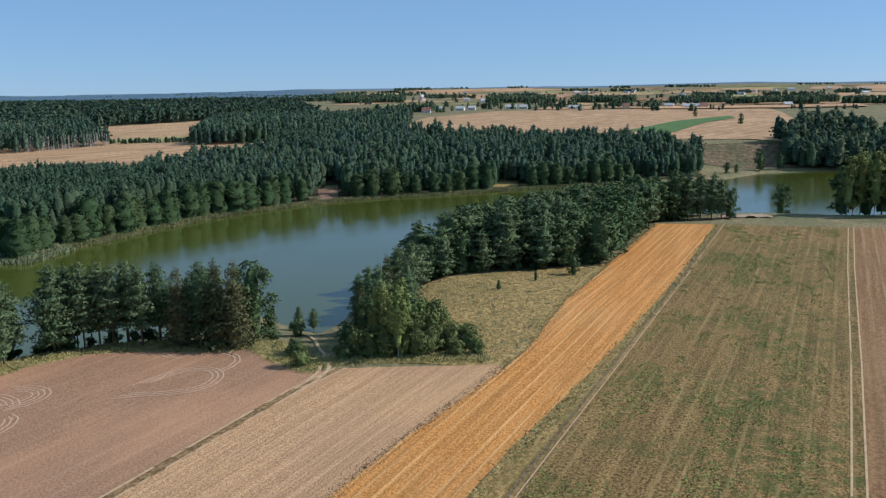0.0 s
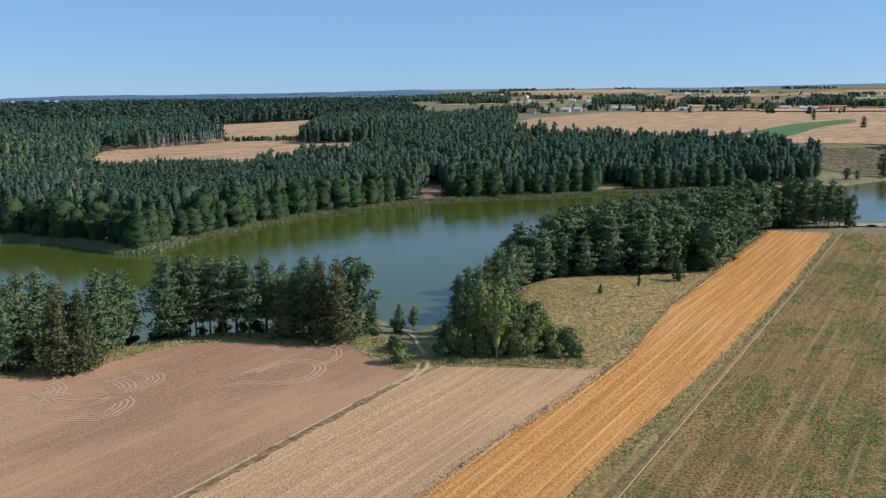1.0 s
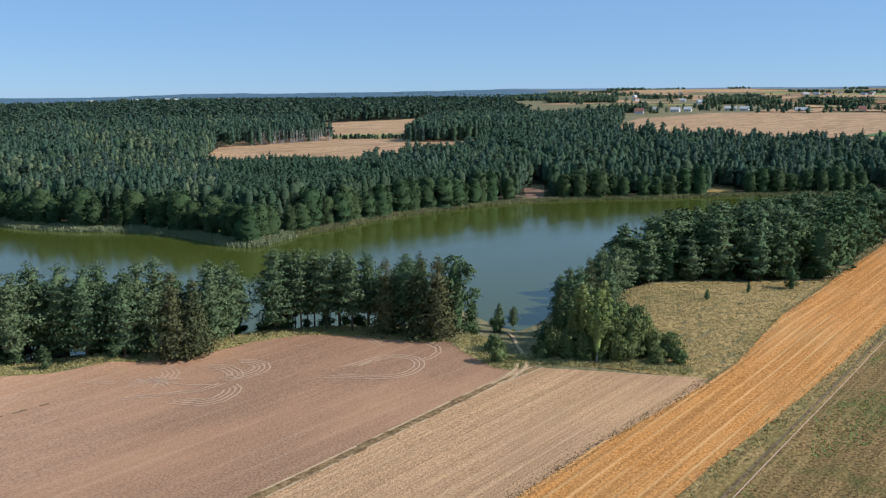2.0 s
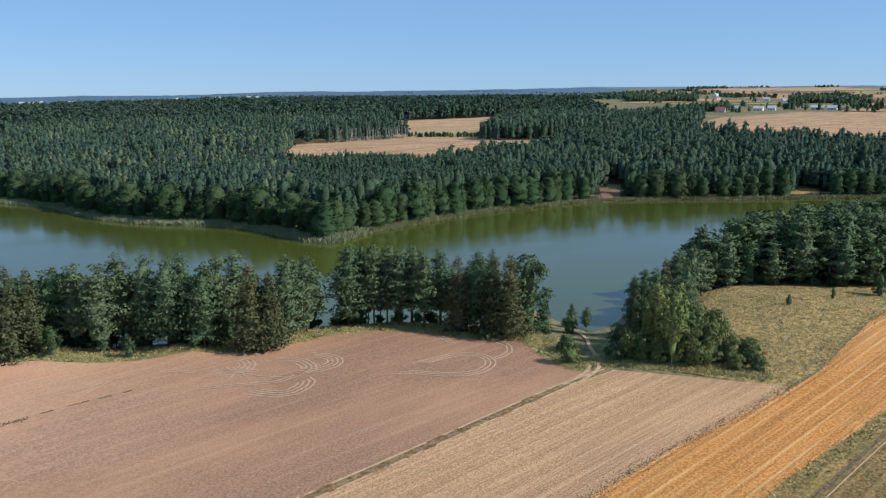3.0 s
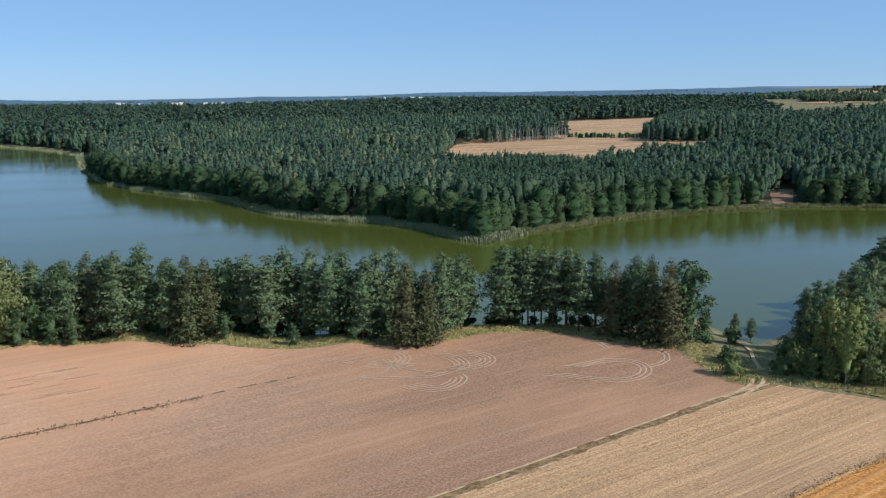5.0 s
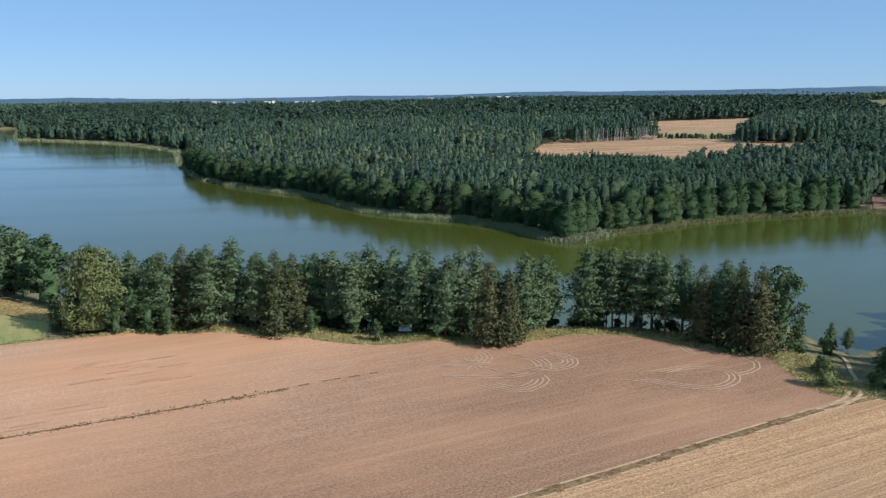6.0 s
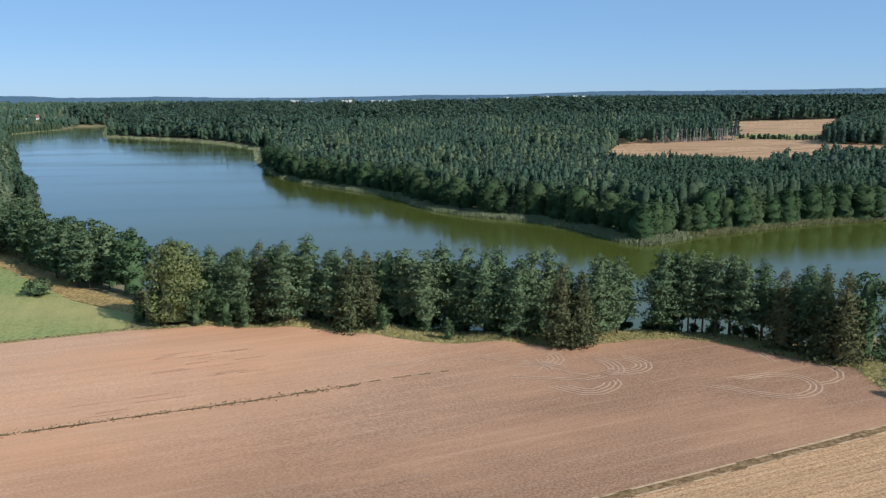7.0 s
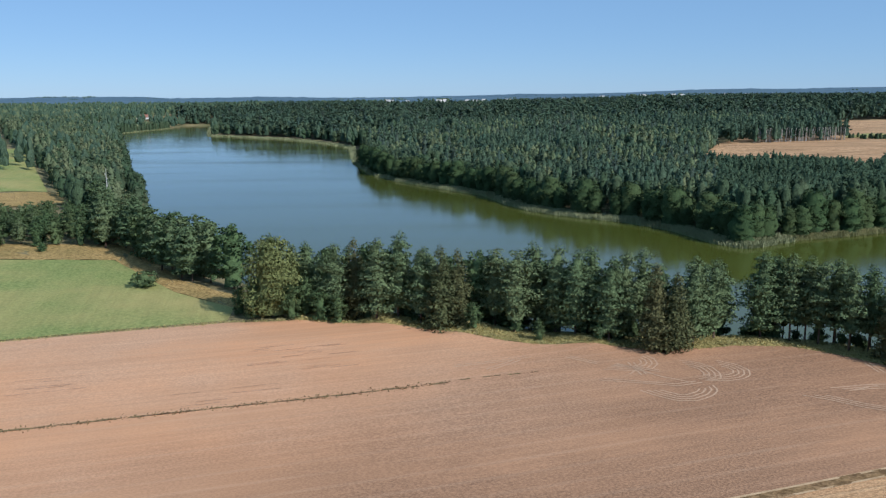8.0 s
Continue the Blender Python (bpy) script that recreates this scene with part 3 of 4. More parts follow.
def stem(points, radii, sides):
    """A tapered tube along points."""
    p = np.asarray(points, float)
    ang = np.arange(sides) * 2 * math.pi / sides
    v = np.concatenate([c + np.c_[np.cos(ang) * r, np.sin(ang) * r, np.zeros(sides)] for c, r in zip(p, radii)])
    f = [(k * sides + j, k * sides + (j + 1) % sides, (k + 1) * sides + (j + 1) % sides, (k + 1) * sides + j) for k in range(len(p) - 1) for j in range(sides)]
    return v, np.array(f)


def joined(pieces):
    vs, fs, n = [], [], 0
    for v, f in pieces:
        vs.append(v)
        fs.append(np.asarray(f) + n)
        n += len(v)
    return np.concatenate(vs), np.concatenate(fs)


# foot of the crown and half width, as shares of the height
START = {"pine": 0.14, "tallpine": 0.19, "spruce": 0.03, "birch": 0.16, "alder": 0.05, "shrub": 0.0, "olive": 0.03, "dome": 0.0, "youngpine": 0.08}
WIDE = {"pine": 0.188, "tallpine": 0.155, "spruce": 0.215, "birch": 0.16, "alder": 0.26, "shrub": 0.52, "olive": 0.33, "dome": 0.29, "youngpine": 0.155}
NEEDLED = ("pine", "tallpine", "spruce", "youngpine")


def profile(kind, g):
    """Half width of a crown at the share g of its own height, against its widest."""
    if kind in ("pine", "tallpine"):
        return 0.80 + 0.57 * g if g < 0.35 else max(0.0, (1.05 - g) / 0.70) ** 0.62
    if kind == "youngpine":
        return 0.78 + 0.5 * g if g < 0.44 else math.sqrt(max(0.0, 1 - ((g - 0.44) / 0.59) ** 2))
    if kind == "spruce":
        return max(0.0, 1 - g) ** 0.78 * min(1.0, 0.8 + 2 * g)
    if kind in ("dome", "alder", "olive"):
        return 0.84 + 0.4 * g if g < 0.4 else math.sqrt(max(0.0, 1 - ((g - 0.4) / 0.63) ** 2))
    return math.sin(math.pi * (0.12 + 0.84 * g ** 0.9)) ** 0.7


def crown_points(kind, rng, h, levels, around):
    """Clump centres, clump radii and limb tips of one crown."""
    cs, rs, tips = [], [], []
    start, wide = START[kind] * rng.uniform(0.6, 1.5), WIDE[kind] * rng.uniform(0.88, 1.12) * h
    if kind in NEEDLED:
        rise = -0.22 if kind == "spruce" else 0.14
        lean = rng.normal(0, 0.014, 2) * h
        for k in range(levels):
            g = (k + rng.uniform(0.2, 0.8)) / levels
            f = start + (0.93 - start) * g
            reach = wide * profile(kind, g) * rng.uniform(0.84, 1.16) + 0.014 * h
            n = max(3, round(around * (0.55 + 0.5 * profile(kind, g))))
            a0 = rng.uniform(0, 6.28)
            for j in range(n):
                a = a0 + 2 * math.pi * (j + rng.uniform(-0.28, 0.28)) / n
                far = reach * rng.uniform(0.68, 1.18)
                for share in ((0.80, 0.42) if far > 0.075 * h else (0.66,)):
                    r = far * share
                    c = np.array([math.cos(a) * r + lean[0] * f, math.sin(a) * r + lean[1] * f, h * f + rise * r + rng.normal(0, 0.018) * h])
                    cs.append(c)
                    w = 0.31 * far + (0.024 if kind == "spruce" else 0.036) * h
                    rs.append(np.array([w, w, w * (0.62 if kind == "spruce" else 0.47)]) * rng.uniform(0.8, 1.15))
                    if share > 0.6:
                        tips.append((c, h * f - 0.10 * r))
        for f, w in ((0.83, 0.065), (0.87, 0.055), (0.91, 0.044), (0.95, 0.030)) if kind == "spruce" else ((0.84, 0.075), (0.90, 0.064), (0.945, 0.046)):  # the leader
            cs.append(np.array([lean[0] * f + rng.normal(0, 0.012) * h, lean[1] * f + rng.normal(0, 0.012) * h, h * f]))
            rs.append(np.array([w, w, max(0.03, w * 0.95)]) * h)
    else:
        for k in range(levels * around):
            g = rng.uniform(0, 1) ** 0.9
            a = rng.uniform(0, 2 * math.pi)
            r = wide * profile(kind, g) * math.sqrt(rng.uniform(0.30, 1.0)) * (1 + 0.18 * math.sin(3 * a + 9 * g))
            f = start + (0.95 - start) * g
            c = np.array([math.cos(a) * r, math.sin(a) * r, h * f])
            cs.append(c)
            rs.append(np.array([0.30, 0.30, 0.24]) * wide * rng.uniform(0.65, 1.2))
            tips.append((c, h * max(0.05, f - 0.12)))
    return np.array(cs), np.array(rs), tips


def shell(kind, rng, h, rings, sides, full=1.0, smooth_shaded=True):
    """The shaded heart of a crown behind its leaves. Gives corners and their normals."""
    wide, start = WIDE[kind], START[kind] * 1.2
    lay = np.zeros((rings, sides, 3))
    spin = rng.uniform(0, 6.28)
    for k in range(rings):
        g = k / (rings - 0.35)
        a = spin + (np.arange(sides) + rng.uniform(-0.3, 0.3, sides) + 0.5 * (k % 2)) * 2 * math.pi / sides
        r = h * wide * full * max(0.1, profile(kind, g)) * rng.uniform(0.72, 1.2, sides)
        lay[k] = np.c_[np.cos(a) * r, np.sin(a) * r, h * (start + (1 - start) * g) + rng.uniform(-0.022, 0.022, sides) * h]
    tri = []
    for k in range(rings - 1):
        for j in range(sides):
            i = (j + 1) % sides
            tri += [lay[k, j], lay[k, i], lay[k + 1, j], lay[k, i], lay[k + 1, i], lay[k + 1, j]]
    for j in range(sides):
        tri += [lay[-1, j], lay[-1, (j + 1) % sides], np.array([0, 0, h * 0.985])]
    tri = np.array(tri)
    if smooth_shaded:
        nrm = unit(tri * np.array([1, 1, 0]) + np.array([0, 0, 0.35 * h * wide * full]))
    else:
        t = tri.reshape(-1, 3, 3)
        nrm = np.repeat(unit(np.cross(t[:, 1] - t[:, 0], t[:, 2] - t[:, 0])), 3, axis=0)
    return tri, nrm


LEAVES = {"pine": M_NEEDLE, "tallpine": M_NEEDLE, "spruce": M_SPRUCE, "alder": M_LEAF, "birch": M_BIRCH, "shrub": M_LEAF}
NAMES = {"pine": "pine_tree", "tallpine": "pine_tree", "spruce": "spruce_tree", "alder": "alder_tree", "birch": "birch_tree", "shrub": "shrub"}


def tree(kind, seed, h, levels, around, per, size, label):
    """A near tree: an empty at its foot with a trunk and a crown."""
    rng = np.random.default_rng(seed)
    cs, rs, tips = crown_points(kind, rng, h, levels, around)
    foot = tagged(new(NAMES[kind]), label, "shrub" if kind == "shrub" else "tree")
    bend = rng.normal(0, 0.012, 2) * h
    fr = np.linspace(0, 0.86, 7)
    pts = [(bend[0] * math.sin(f * 3), bend[1] * f, f * h - (0.6 if f == 0 else 0)) for f in fr]
    thick = {"pine": 0.0125, "tallpine": 0.011, "spruce": 0.013, "alder": 0.013, "birch": 0.008, "shrub": 0.02, "olive": 0.016, "dome": 0.014}[kind] * h
    pieces = [stem(pts, thick * ((0.9 - fr) / 0.9) ** 1.35 + 0.012, 7)]
    for c, z in tips[:: max(1, len(tips) // (4 if kind in ("dome", "shrub") else 13))]:
        f = z / h
        root = np.array([bend[0] * math.sin(f * 3), bend[1] * f, max(0.1, z)])
        pieces.append(stem([root, root * 0.35 + c * 0.65, c], [thick * 0.28, thick * 0.2, 0.012], 4))
    v, f = joined(pieces)
    part("trunk", mesh_of("trunk", v, f, M_WHITEBARK if kind == "birch" else M_BARK, flat=False), foot)
    heart = np.array([0, 0, h * (START[kind] + 0.4 * (1 - START[kind]))])
    q, n = puffs(rng, cs, rs, per, size, heart)
    full = {"pine": 0.50, "tallpine": 0.34, "spruce": 0.55, "birch": 0.42, "dome": 0.80, "olive": 0.55, "shrub": 0.6}.get(kind, 0.44)
    sq, sn = shell(kind, rng, h, 9, 9, full)
    sq = sq * np.array([1, 1, {"dome": 0.97, "spruce": 0.8}.get(kind, 0.9)])
    q, n = np.concatenate([q, sq]), np.concatenate([n, sn])
    part("crown", mesh_of("crown", q, np.arange(len(q)).reshape(-1, 3), LEAVES[kind], normals=n), foot)
    return foot


TEXT = {"pine": "broad Scots pine with layered blue-green crown at the lake bank", "tallpine": "tall Scots pine with bare trunk and high ragged crown", "spruce": "dark conical spruce with drooping brownish boughs at the field edge",
        "alder": "full round leafy tree with deep green foliage by the water", "birch": "slender birch with pale bark and thin yellow-green foliage",
        "shrub": "low rounded green shrub in dry grass"}
STOCK = {}
for kind, n, h, spec in (("pine", 7, 17.0, (9, 6, 50, 0.48)), ("tallpine", 5, 17.0, (8, 5, 52, 0.46)), ("spruce", 4, 16.0, (17, 9, 22, 0.46)), ("alder", 4, 14.0, (9, 7, 44, 0.52)),
                         ("birch", 3, 15.0, (10, 8, 38, 0.40)), ("shrub", 3, 3.0, (6, 6, 22, 0.33))):
    STOCK[kind] = [[tree(kind, 10 * k + len(kind), h, *spec, TEXT[kind]), h, False] for k in range(n)]
LEAVES["olive"], NAMES["olive"] = M_WILLOW, "broadleaf_tree"
STOCK["broad"] = [[tree("olive", 91, 16.0, 15, 12, 60, 0.50, "large olive-green broadleaf tree at the field corner"), 16.0, False]]
for kind, n, h, spec in (("pine", 6, 17.0, (7, 6, 26, 0.72)), ("spruce", 3, 16.0, (10, 7, 16, 0.66)), ("alder", 4, 14.0, (8, 7, 28, 0.66))):  # leaner ones for farther off
    STOCK["lean_" + kind] = [[tree(kind, 200 + 10 * k + len(kind), h, *spec, TEXT[kind]), h, False] for k in range(n)]


def plant(kind, x, y, h, group="", which=None, wide=1.0, drop=0.0):
    """Stand a tree of that height on the ground: the first of each sort is moved there, the rest are copies."""
    k = random.randrange(len(STOCK[kind])) if which is None else which
    entry = STOCK[kind][k]
    s = h / entry[1]
    m = Matrix.Translation((x, y, height(x, y) - drop)) @ Matrix.Rotation(random.uniform(0, 6.28), 4, "Z") @ Matrix.Diagonal((s * wide, s * wide, s, 1))
    if not entry[2]:
        entry[2] = True
        entry[0].matrix_basis = m
        ob = entry[0]
    else:
        ob = copy_thing(entry[0], m @ Matrix.Diagonal((*[1 / c for c in entry[0].scale], 1)))
    return tagged(ob, group=group)


def spread(poly, gap, rng, jitter=0.42):
    """Jittered places inside an outline."""
    p = np.asarray(poly, float)
    x, y = np.meshgrid(np.arange(p[:, 0].min(), p[:, 0].max(), gap), np.arange(p[:, 1].min(), p[:, 1].max(), gap))
    x, y = x.ravel() + rng.uniform(-jitter, jitter, x.size) * gap, y.ravel() + rng.uniform(-jitter, jitter, x.size) * gap
    keep = inside(p, x, y)
    return np.stack([x[keep], y[keep]], 1)


# ---- the belt between the ploughed field and the lake ----
BELT_A = [(14.3, 171, 16.2, "spruce"), (13.2, 175, 16.5, "alder"), (15.6, 173, 16.6, "spruce"), (16.8, 177, 17, "pine"), (18.0, 176, 15, "spruce"), (19.3, 180, 17, "tallpine"),
          (20.4, 178, 17, "tallpine"), (21.3, 183, 17.5, "tallpine"), (22.2, 180, 17, "tallpine"), (23.0, 182, 17.5, "tallpine"), (23.9, 181, 18, "tallpine"), (24.8, 183, 17.5, "tallpine"),
          (25.7, 181, 18, "pine"), (28.6, 177, 16.5, "pine"), (29.9, 172, 17.5, "pine"), (31.1, 165, 14, "spruce"), (32.3, 165, 15.5, "spruce"), (33.4, 175, 18.5, "tallpine")]
BELT_B = [(34.5, 172, 18, "tallpine"), (35.5, 168, 17, "pine"), (36.8, 176, 18.5, "tallpine"), (37.8, 171, 17.5, "pine"), (39.2, 175, 18.5, "pine"), (40.6, 178, 19, "pine"),
          (42.0, 174, 17.5, "pine"), (43.4, 180, 17, "pine"), (44.6, 183, 16, "alder"), (46.0, 178, 15, "spruce"), (47.2, 177, 16.5, "spruce"), (48.6, 181, 17, "pine"),
          (50.2, 184, 19, "pine"), (51.7, 183, 18, "pine"), (53.2, 189, 16.5, "spruce"), (54.6, 190, 17, "pine"), (56.4, 197, 16, "pine"), (58.9, 192, 17.5, "broad")]
for row in (BELT_A, BELT_B):
    for b, d, h, kind in row:
        plant(kind, *polar(b, d), h * (1.15 if kind == "spruce" else 1.05), "trees of the lake belt", wide={"pine": 1.15, "spruce": 1.15, "tallpine": 1.1}.get(kind, 1.0))
for k in range(46):  # a second, looser row towards the water
    b = 14.5 + k * 0.98 + random.uniform(-0.3, 0.3)
    if 26.2 < b < 28.0:
        continue
    kind = "tallpine" if b < 27 else random.choice(("pine", "pine", "tallpine", "alder"))
    plant(kind, *polar(b, float(np.interp(b, [14, 20, 27, 35, 45, 52, 60], [182, 188, 188, 181, 190, 197, 214])) + random.uniform(-3, 4)), random.uniform(14, 17.5), "trees of the lake belt")
for b, d, h in ((57.6, 188, 8), (56.6, 190, 9), (55.6, 186, 7.5), (54.4, 184, 7), (44.9, 173, 6), (40.3, 168, 4.5), (36.2, 167, 4), (61.0, 196, 7), (60.0, 192, 8.5)):
    plant("alder", *polar(b, d), h, "young leafy trees at the field edge", wide=1.1)
for k in range(90):
    b = random.uniform(19, 60)
    plant("shrub", *polar(b, float(np.interp(b, [19, 27, 35, 45, 52, 60], [186, 184, 172, 179, 187, 200])) + random.uniform(-2, 8)), random.uniform(2.0, 4.2), "undergrowth of the lake belt", wide=random.uniform(0.9, 1.4))
# the far left bank
for poly, gap, lo, hi in (([polar(60.5, 213), polar(62.7, 231), polar(64.8, 240), polar(66.0, 254), polar(67.6, 280), polar(69.3, 297), polar(73, 308), polar(81, 300), polar(81, 350), polar(72, 370), polar(69.5, 360), polar(67.3, 318), polar(63.5, 262), polar(60.5, 238)], 7.0, 15, 19),):
    for x, y in spread(poly, gap, np.random.default_rng(8)):
        low = math.degrees(math.atan2(-x, y)) > 69.5  # younger growth past the bend
        plant("lean_alder" if low and random.random() < 0.6 else random.choice(("lean_pine", "lean_pine", "lean_pine", "lean_alder")), x, y, random.uniform(lo, hi) * (0.55 if low else 1.0), "trees of the west bank", wide=1.3)
plant("shrub", *polar(67.1, 233), 4.2, which=1, wide=1.7)
plant("shrub", *polar(72.9, 297), 3.0, which=0)
dead = tagged(new("dead_tree"), "bare grey dead tree standing above the lake bank", "tree")
dead.matrix_basis = Matrix.Translation((*polar(68.9, 372), height(*polar(68.9, 372)) - 0.3))
dead_trunk = part("trunk", mesh_of("trunk", *stem([(0, 0, 0), (0.15, 0.1, 9), (0.5, 0, 17), (0.4, 0.1, 22)], [0.34, 0.26, 0.16, 0.04], 7), M_WHITEBARK, flat=False), dead)
for z, a, l in ((12, 0.4, 2.6), (14, 2.4, 2.2), (15.5, 4.3, 2.0), (17.5, 1.2, 1.6), (19, 3.4, 1.3)):
    part("limb", mesh_of("limb", *stem([(0.3, 0, z), (0.3 + math.cos(a) * l * 0.6, math.sin(a) * l * 0.6, z + 0.5 * l), (0.3 + math.cos(a) * l, math.sin(a) * l, z + l)], [0.09, 0.06, 0.02], 5), M_WHITEBARK, flat=False), dead_trunk)
# the wooded spit between the lake and the golden strip
SPIT = [(-17, 198), (-18, 222), (0, 258), (24, 296), (62, 338), (98, 362), (110, 342), (92, 332), (73, 305), (54, 262), (46, 244), (28, 236), (10, 233), (-6, 222)]
rng = np.random.default_rng(12)
for x, y in spread(SPIT, 6.4, rng):
    kind = random.choice(("lean_pine", "lean_pine", "lean_alder") if x < 40 else ("lean_pine", "lean_alder", "lean_alder"))
    plant(kind, x, y, random.uniform(14.5, 19.5) if y > 236 else random.uniform(10, 13), "trees of the wooded spit", wide=random.uniform(1.3, 1.6))
for x, y, h, kind in ((-12, 161, 14.5, "birch"), (-9.5, 163, 13.5, "birch"), (-10.8, 160, 11, "birch"), (-8.9, 156.6, 13, "birch"), (-7, 162, 12, "birch"), (-4.6, 162, 10, "birch"), (-13.6, 161, 10, "birch"), (-6, 165, 10, "alder"), (-2, 164, 9, "birch"), (-15, 166, 11, "alder"), (-17.5, 170, 12, "spruce"), (-18, 178, 13, "pine"),
                      (-14, 176, 15, "pine"), (-9, 175, 12, "birch"), (-4, 172, 8, "alder"), (-17, 186, 14, "pine"), (-13, 192, 15, "spruce"), (-8, 188, 13, "pine"),
                      (-20, 163, 6, "alder"), (-8, 205, 15, "pine"), (-12, 210, 15, "pine")):
    plant(kind, x, y, h, "trees of the wooded spit")
for b, d, h in ((10.1, 198, 6.5), (9.1, 200, 6.0), (12.0, 187, 6.5)):
    plant("pine", *polar(b, d), h, "young pines at the inlet", wide=1.1)
plant("alder", 36.4, 229.5, 6.2, "shrubs round the inlet", wide=1.1)
for x, y, h, w in ((-29.5, 160, 3.5, 0.9), (-31.5, 175, 3.5, 1.0), (-19.5, 157, 3.5, 1.0),
                   (13.9, 206, 2.4, 0.6), (24.7, 219.7, 2.6, 0.45), (-36, 171, 2.6, 1.1)):
    plant("shrub", x, y, h, "shrubs round the inlet", wide=w)
LEAVES["shrub"] = M_WILLOW
STOCK["willow"] = [[tree("shrub", 300 + k, 6.0, 8, 8, 40, 0.42, "bushy grey-green willow shrub below the birches"), 6.0, False] for k in range(3)]
LEAVES["shrub"] = M_LEAF
for x, y, h, w in ((-27.3, 152.8, 4.6, 0.75), (-17.5, 159.5, 6, 0.8), (-14.5, 158.5, 5, 0.8), (-11.5, 158, 5.5, 0.8), (-8.5, 158.5, 6, 0.8), (-5.5, 159, 7.5, 0.75), (-2.8, 160.5, 8.5, 0.7), (-1.5, 164, 9.5, 0.6), (1.5, 161.5, 5.5, 0.9), (4.6, 162.5, 5, 1.0), (6.5, 159, 3, 1.1), (2.5, 158, 3, 1.1), (-5, 168, 9, 0.6)):
    plant("willow", x, y, h, "shrubs round the inlet", wide=w)
for k in range(34):  # low growth along the meadow side of the spit
    p = resample([(-8, 222), (10, 232), (28, 236), (46, 245), (56, 266), (74, 306), (90, 332)], 100)[random.randrange(100)]
    plant(random.choice(("shrub", "shrub", "alder")), p[0] + random.uniform(-3, 0), p[1] + random.uniform(0, 4), random.uniform(2.5, 5.5), "low growth along the spit", wide=random.uniform(0.9, 1.3))
# the east shore
for b, d, h, kind in ((-25.9, 382, 25, "birch"), (-26.6, 386, 27, "birch"), (-27.4, 383, 27, "birch"), (-28.2, 388, 28, "birch"), (-29.0, 384, 26, "birch"), (-26.2, 392, 24, "birch"), (-28.6, 393, 25, "birch"), (-25.6, 387, 22, "lean_alder"), (-26.9, 390, 24, "lean_alder"), (-27.8, 392, 24, "lean_alder"), (-29.6, 388, 26, "birch"), (-30.2, 391, 24, "birch"),
                      (-22.1, 384, 14, "alder"), (-18.5, 350, 17, "pine"), (-17.9, 348, 19, "pine"), (-17.2, 346, 19, "pine"), (-16.4, 344, 20, "pine"), (-15.6, 343, 20, "alder"), (-19.0, 352, 13, "alder"),
                      (-18.7, 597, 8, "alder"), (-19.3, 605, 6, "alder"), (-20.7, 630, 14, "alder"), (-21.9, 640, 11, "alder"), (-19.4, 888, 11, "alder"), (-16.6, 1025, 9, "alder")):
    plant(kind, *polar(b, d), h, "trees of the east shore")

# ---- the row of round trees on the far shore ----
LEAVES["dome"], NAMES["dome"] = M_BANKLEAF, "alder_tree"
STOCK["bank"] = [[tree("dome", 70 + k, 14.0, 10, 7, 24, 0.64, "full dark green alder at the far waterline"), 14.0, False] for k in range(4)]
shoreline = resample(FAR_SHORE[4:26], 300)
step = np.gradient(shoreline, axis=0)
step /= np.hypot(step[:, 0], step[:, 1])[:, None]
k = 0.0
while k < 299:
    p, q = shoreline[int(k)], step[int(k)]
    off = random.uniform(4.5, 8)
    x, y = p[0] + q[1] * off, p[1] - q[0] * off
    b = math.degrees(math.atan2(-x, y))
    if shore(x, y) > 3 and not (6.7 < b < 8.9 or -5.9 < b < -3.1):
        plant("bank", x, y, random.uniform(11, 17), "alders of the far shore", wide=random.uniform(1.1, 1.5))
    k += random.uniform(1.9, 3.9)

# ---- woods too large to count ----
def light_tree(kind, rng, h, rings, sides, clumps, size):
    """A small tree of a large wood: (levels, boughs a level, leaves a clump) round a heart of rings and sides. Gives corners and normals."""
    if not clumps:
        return shell(kind, rng, h, rings, sides, 1.0, False)
    levels, around, per = clumps
    cs, rs, _ = crown_points(kind, rng, h, levels, around)
    q, n = puffs(rng, cs, rs * 1.1, per, size, np.array([0, 0, 0.5 * h]), 0.5, 0.5)
    sq, sn = shell(kind, rng, h, rings, sides, 0.66)
    return np.concatenate([q, sq]), np.concatenate([n, sn])


FARLEAVES = {"pine": M_HAZENEEDLE, "youngpine": M_YOUNGPINE, "tallpine": M_HAZENEEDLE, "spruce": M_HAZESPRUCE, "alder": M_HAZELEAF, "birch": M_HAZEBIRCH}


def stand(x, y, length):
    """Slow rise and fall of growth over a wood, about -1 to 1."""
    return (np.sin(x / length + 1.3 * np.sin(y / length * 0.7)) + np.sin(y / length * 1.1 + 1.7 * np.sin(x / length * 0.6 + 2.0))) / 2


def wood(name, places, kinds, lod, rng, label, slim=1.0, category="forest"):
    """One mesh of many trees for each sort of leaf, all under one name."""
    rings, sides, clumps, size = lod
    for kind, share, lo, hi in kinds:
        pick = places[places[:, 2] == share]
        if not len(pick):
            continue
        stock = [light_tree(kind, rng, 1.0, rings, sides, clumps, size) for _ in range(8)]
        z = land(pick[:, 0], pick[:, 1])
        hs = rng.uniform(lo, hi, len(pick)) * (1 + 0.10 * stand(pick[:, 0], pick[:, 1], 15) + 0.08 * stand(pick[:, 1], pick[:, 0], 6))
        turn = rng.uniform(0, 6.28, len(pick))
        sort = rng.integers(0, 8, len(pick))
        verts, norms, tint = [], [], []
        for k in range(8):
            m = sort == k
            if not m.any():
                continue
            q, n = stock[k]
            grow = hs[m][:, None] * slim * rng.uniform(0.8, 1.25, (m.sum(), 1))
            c, s = np.cos(turn[m])[:, None], np.sin(turn[m])[:, None]
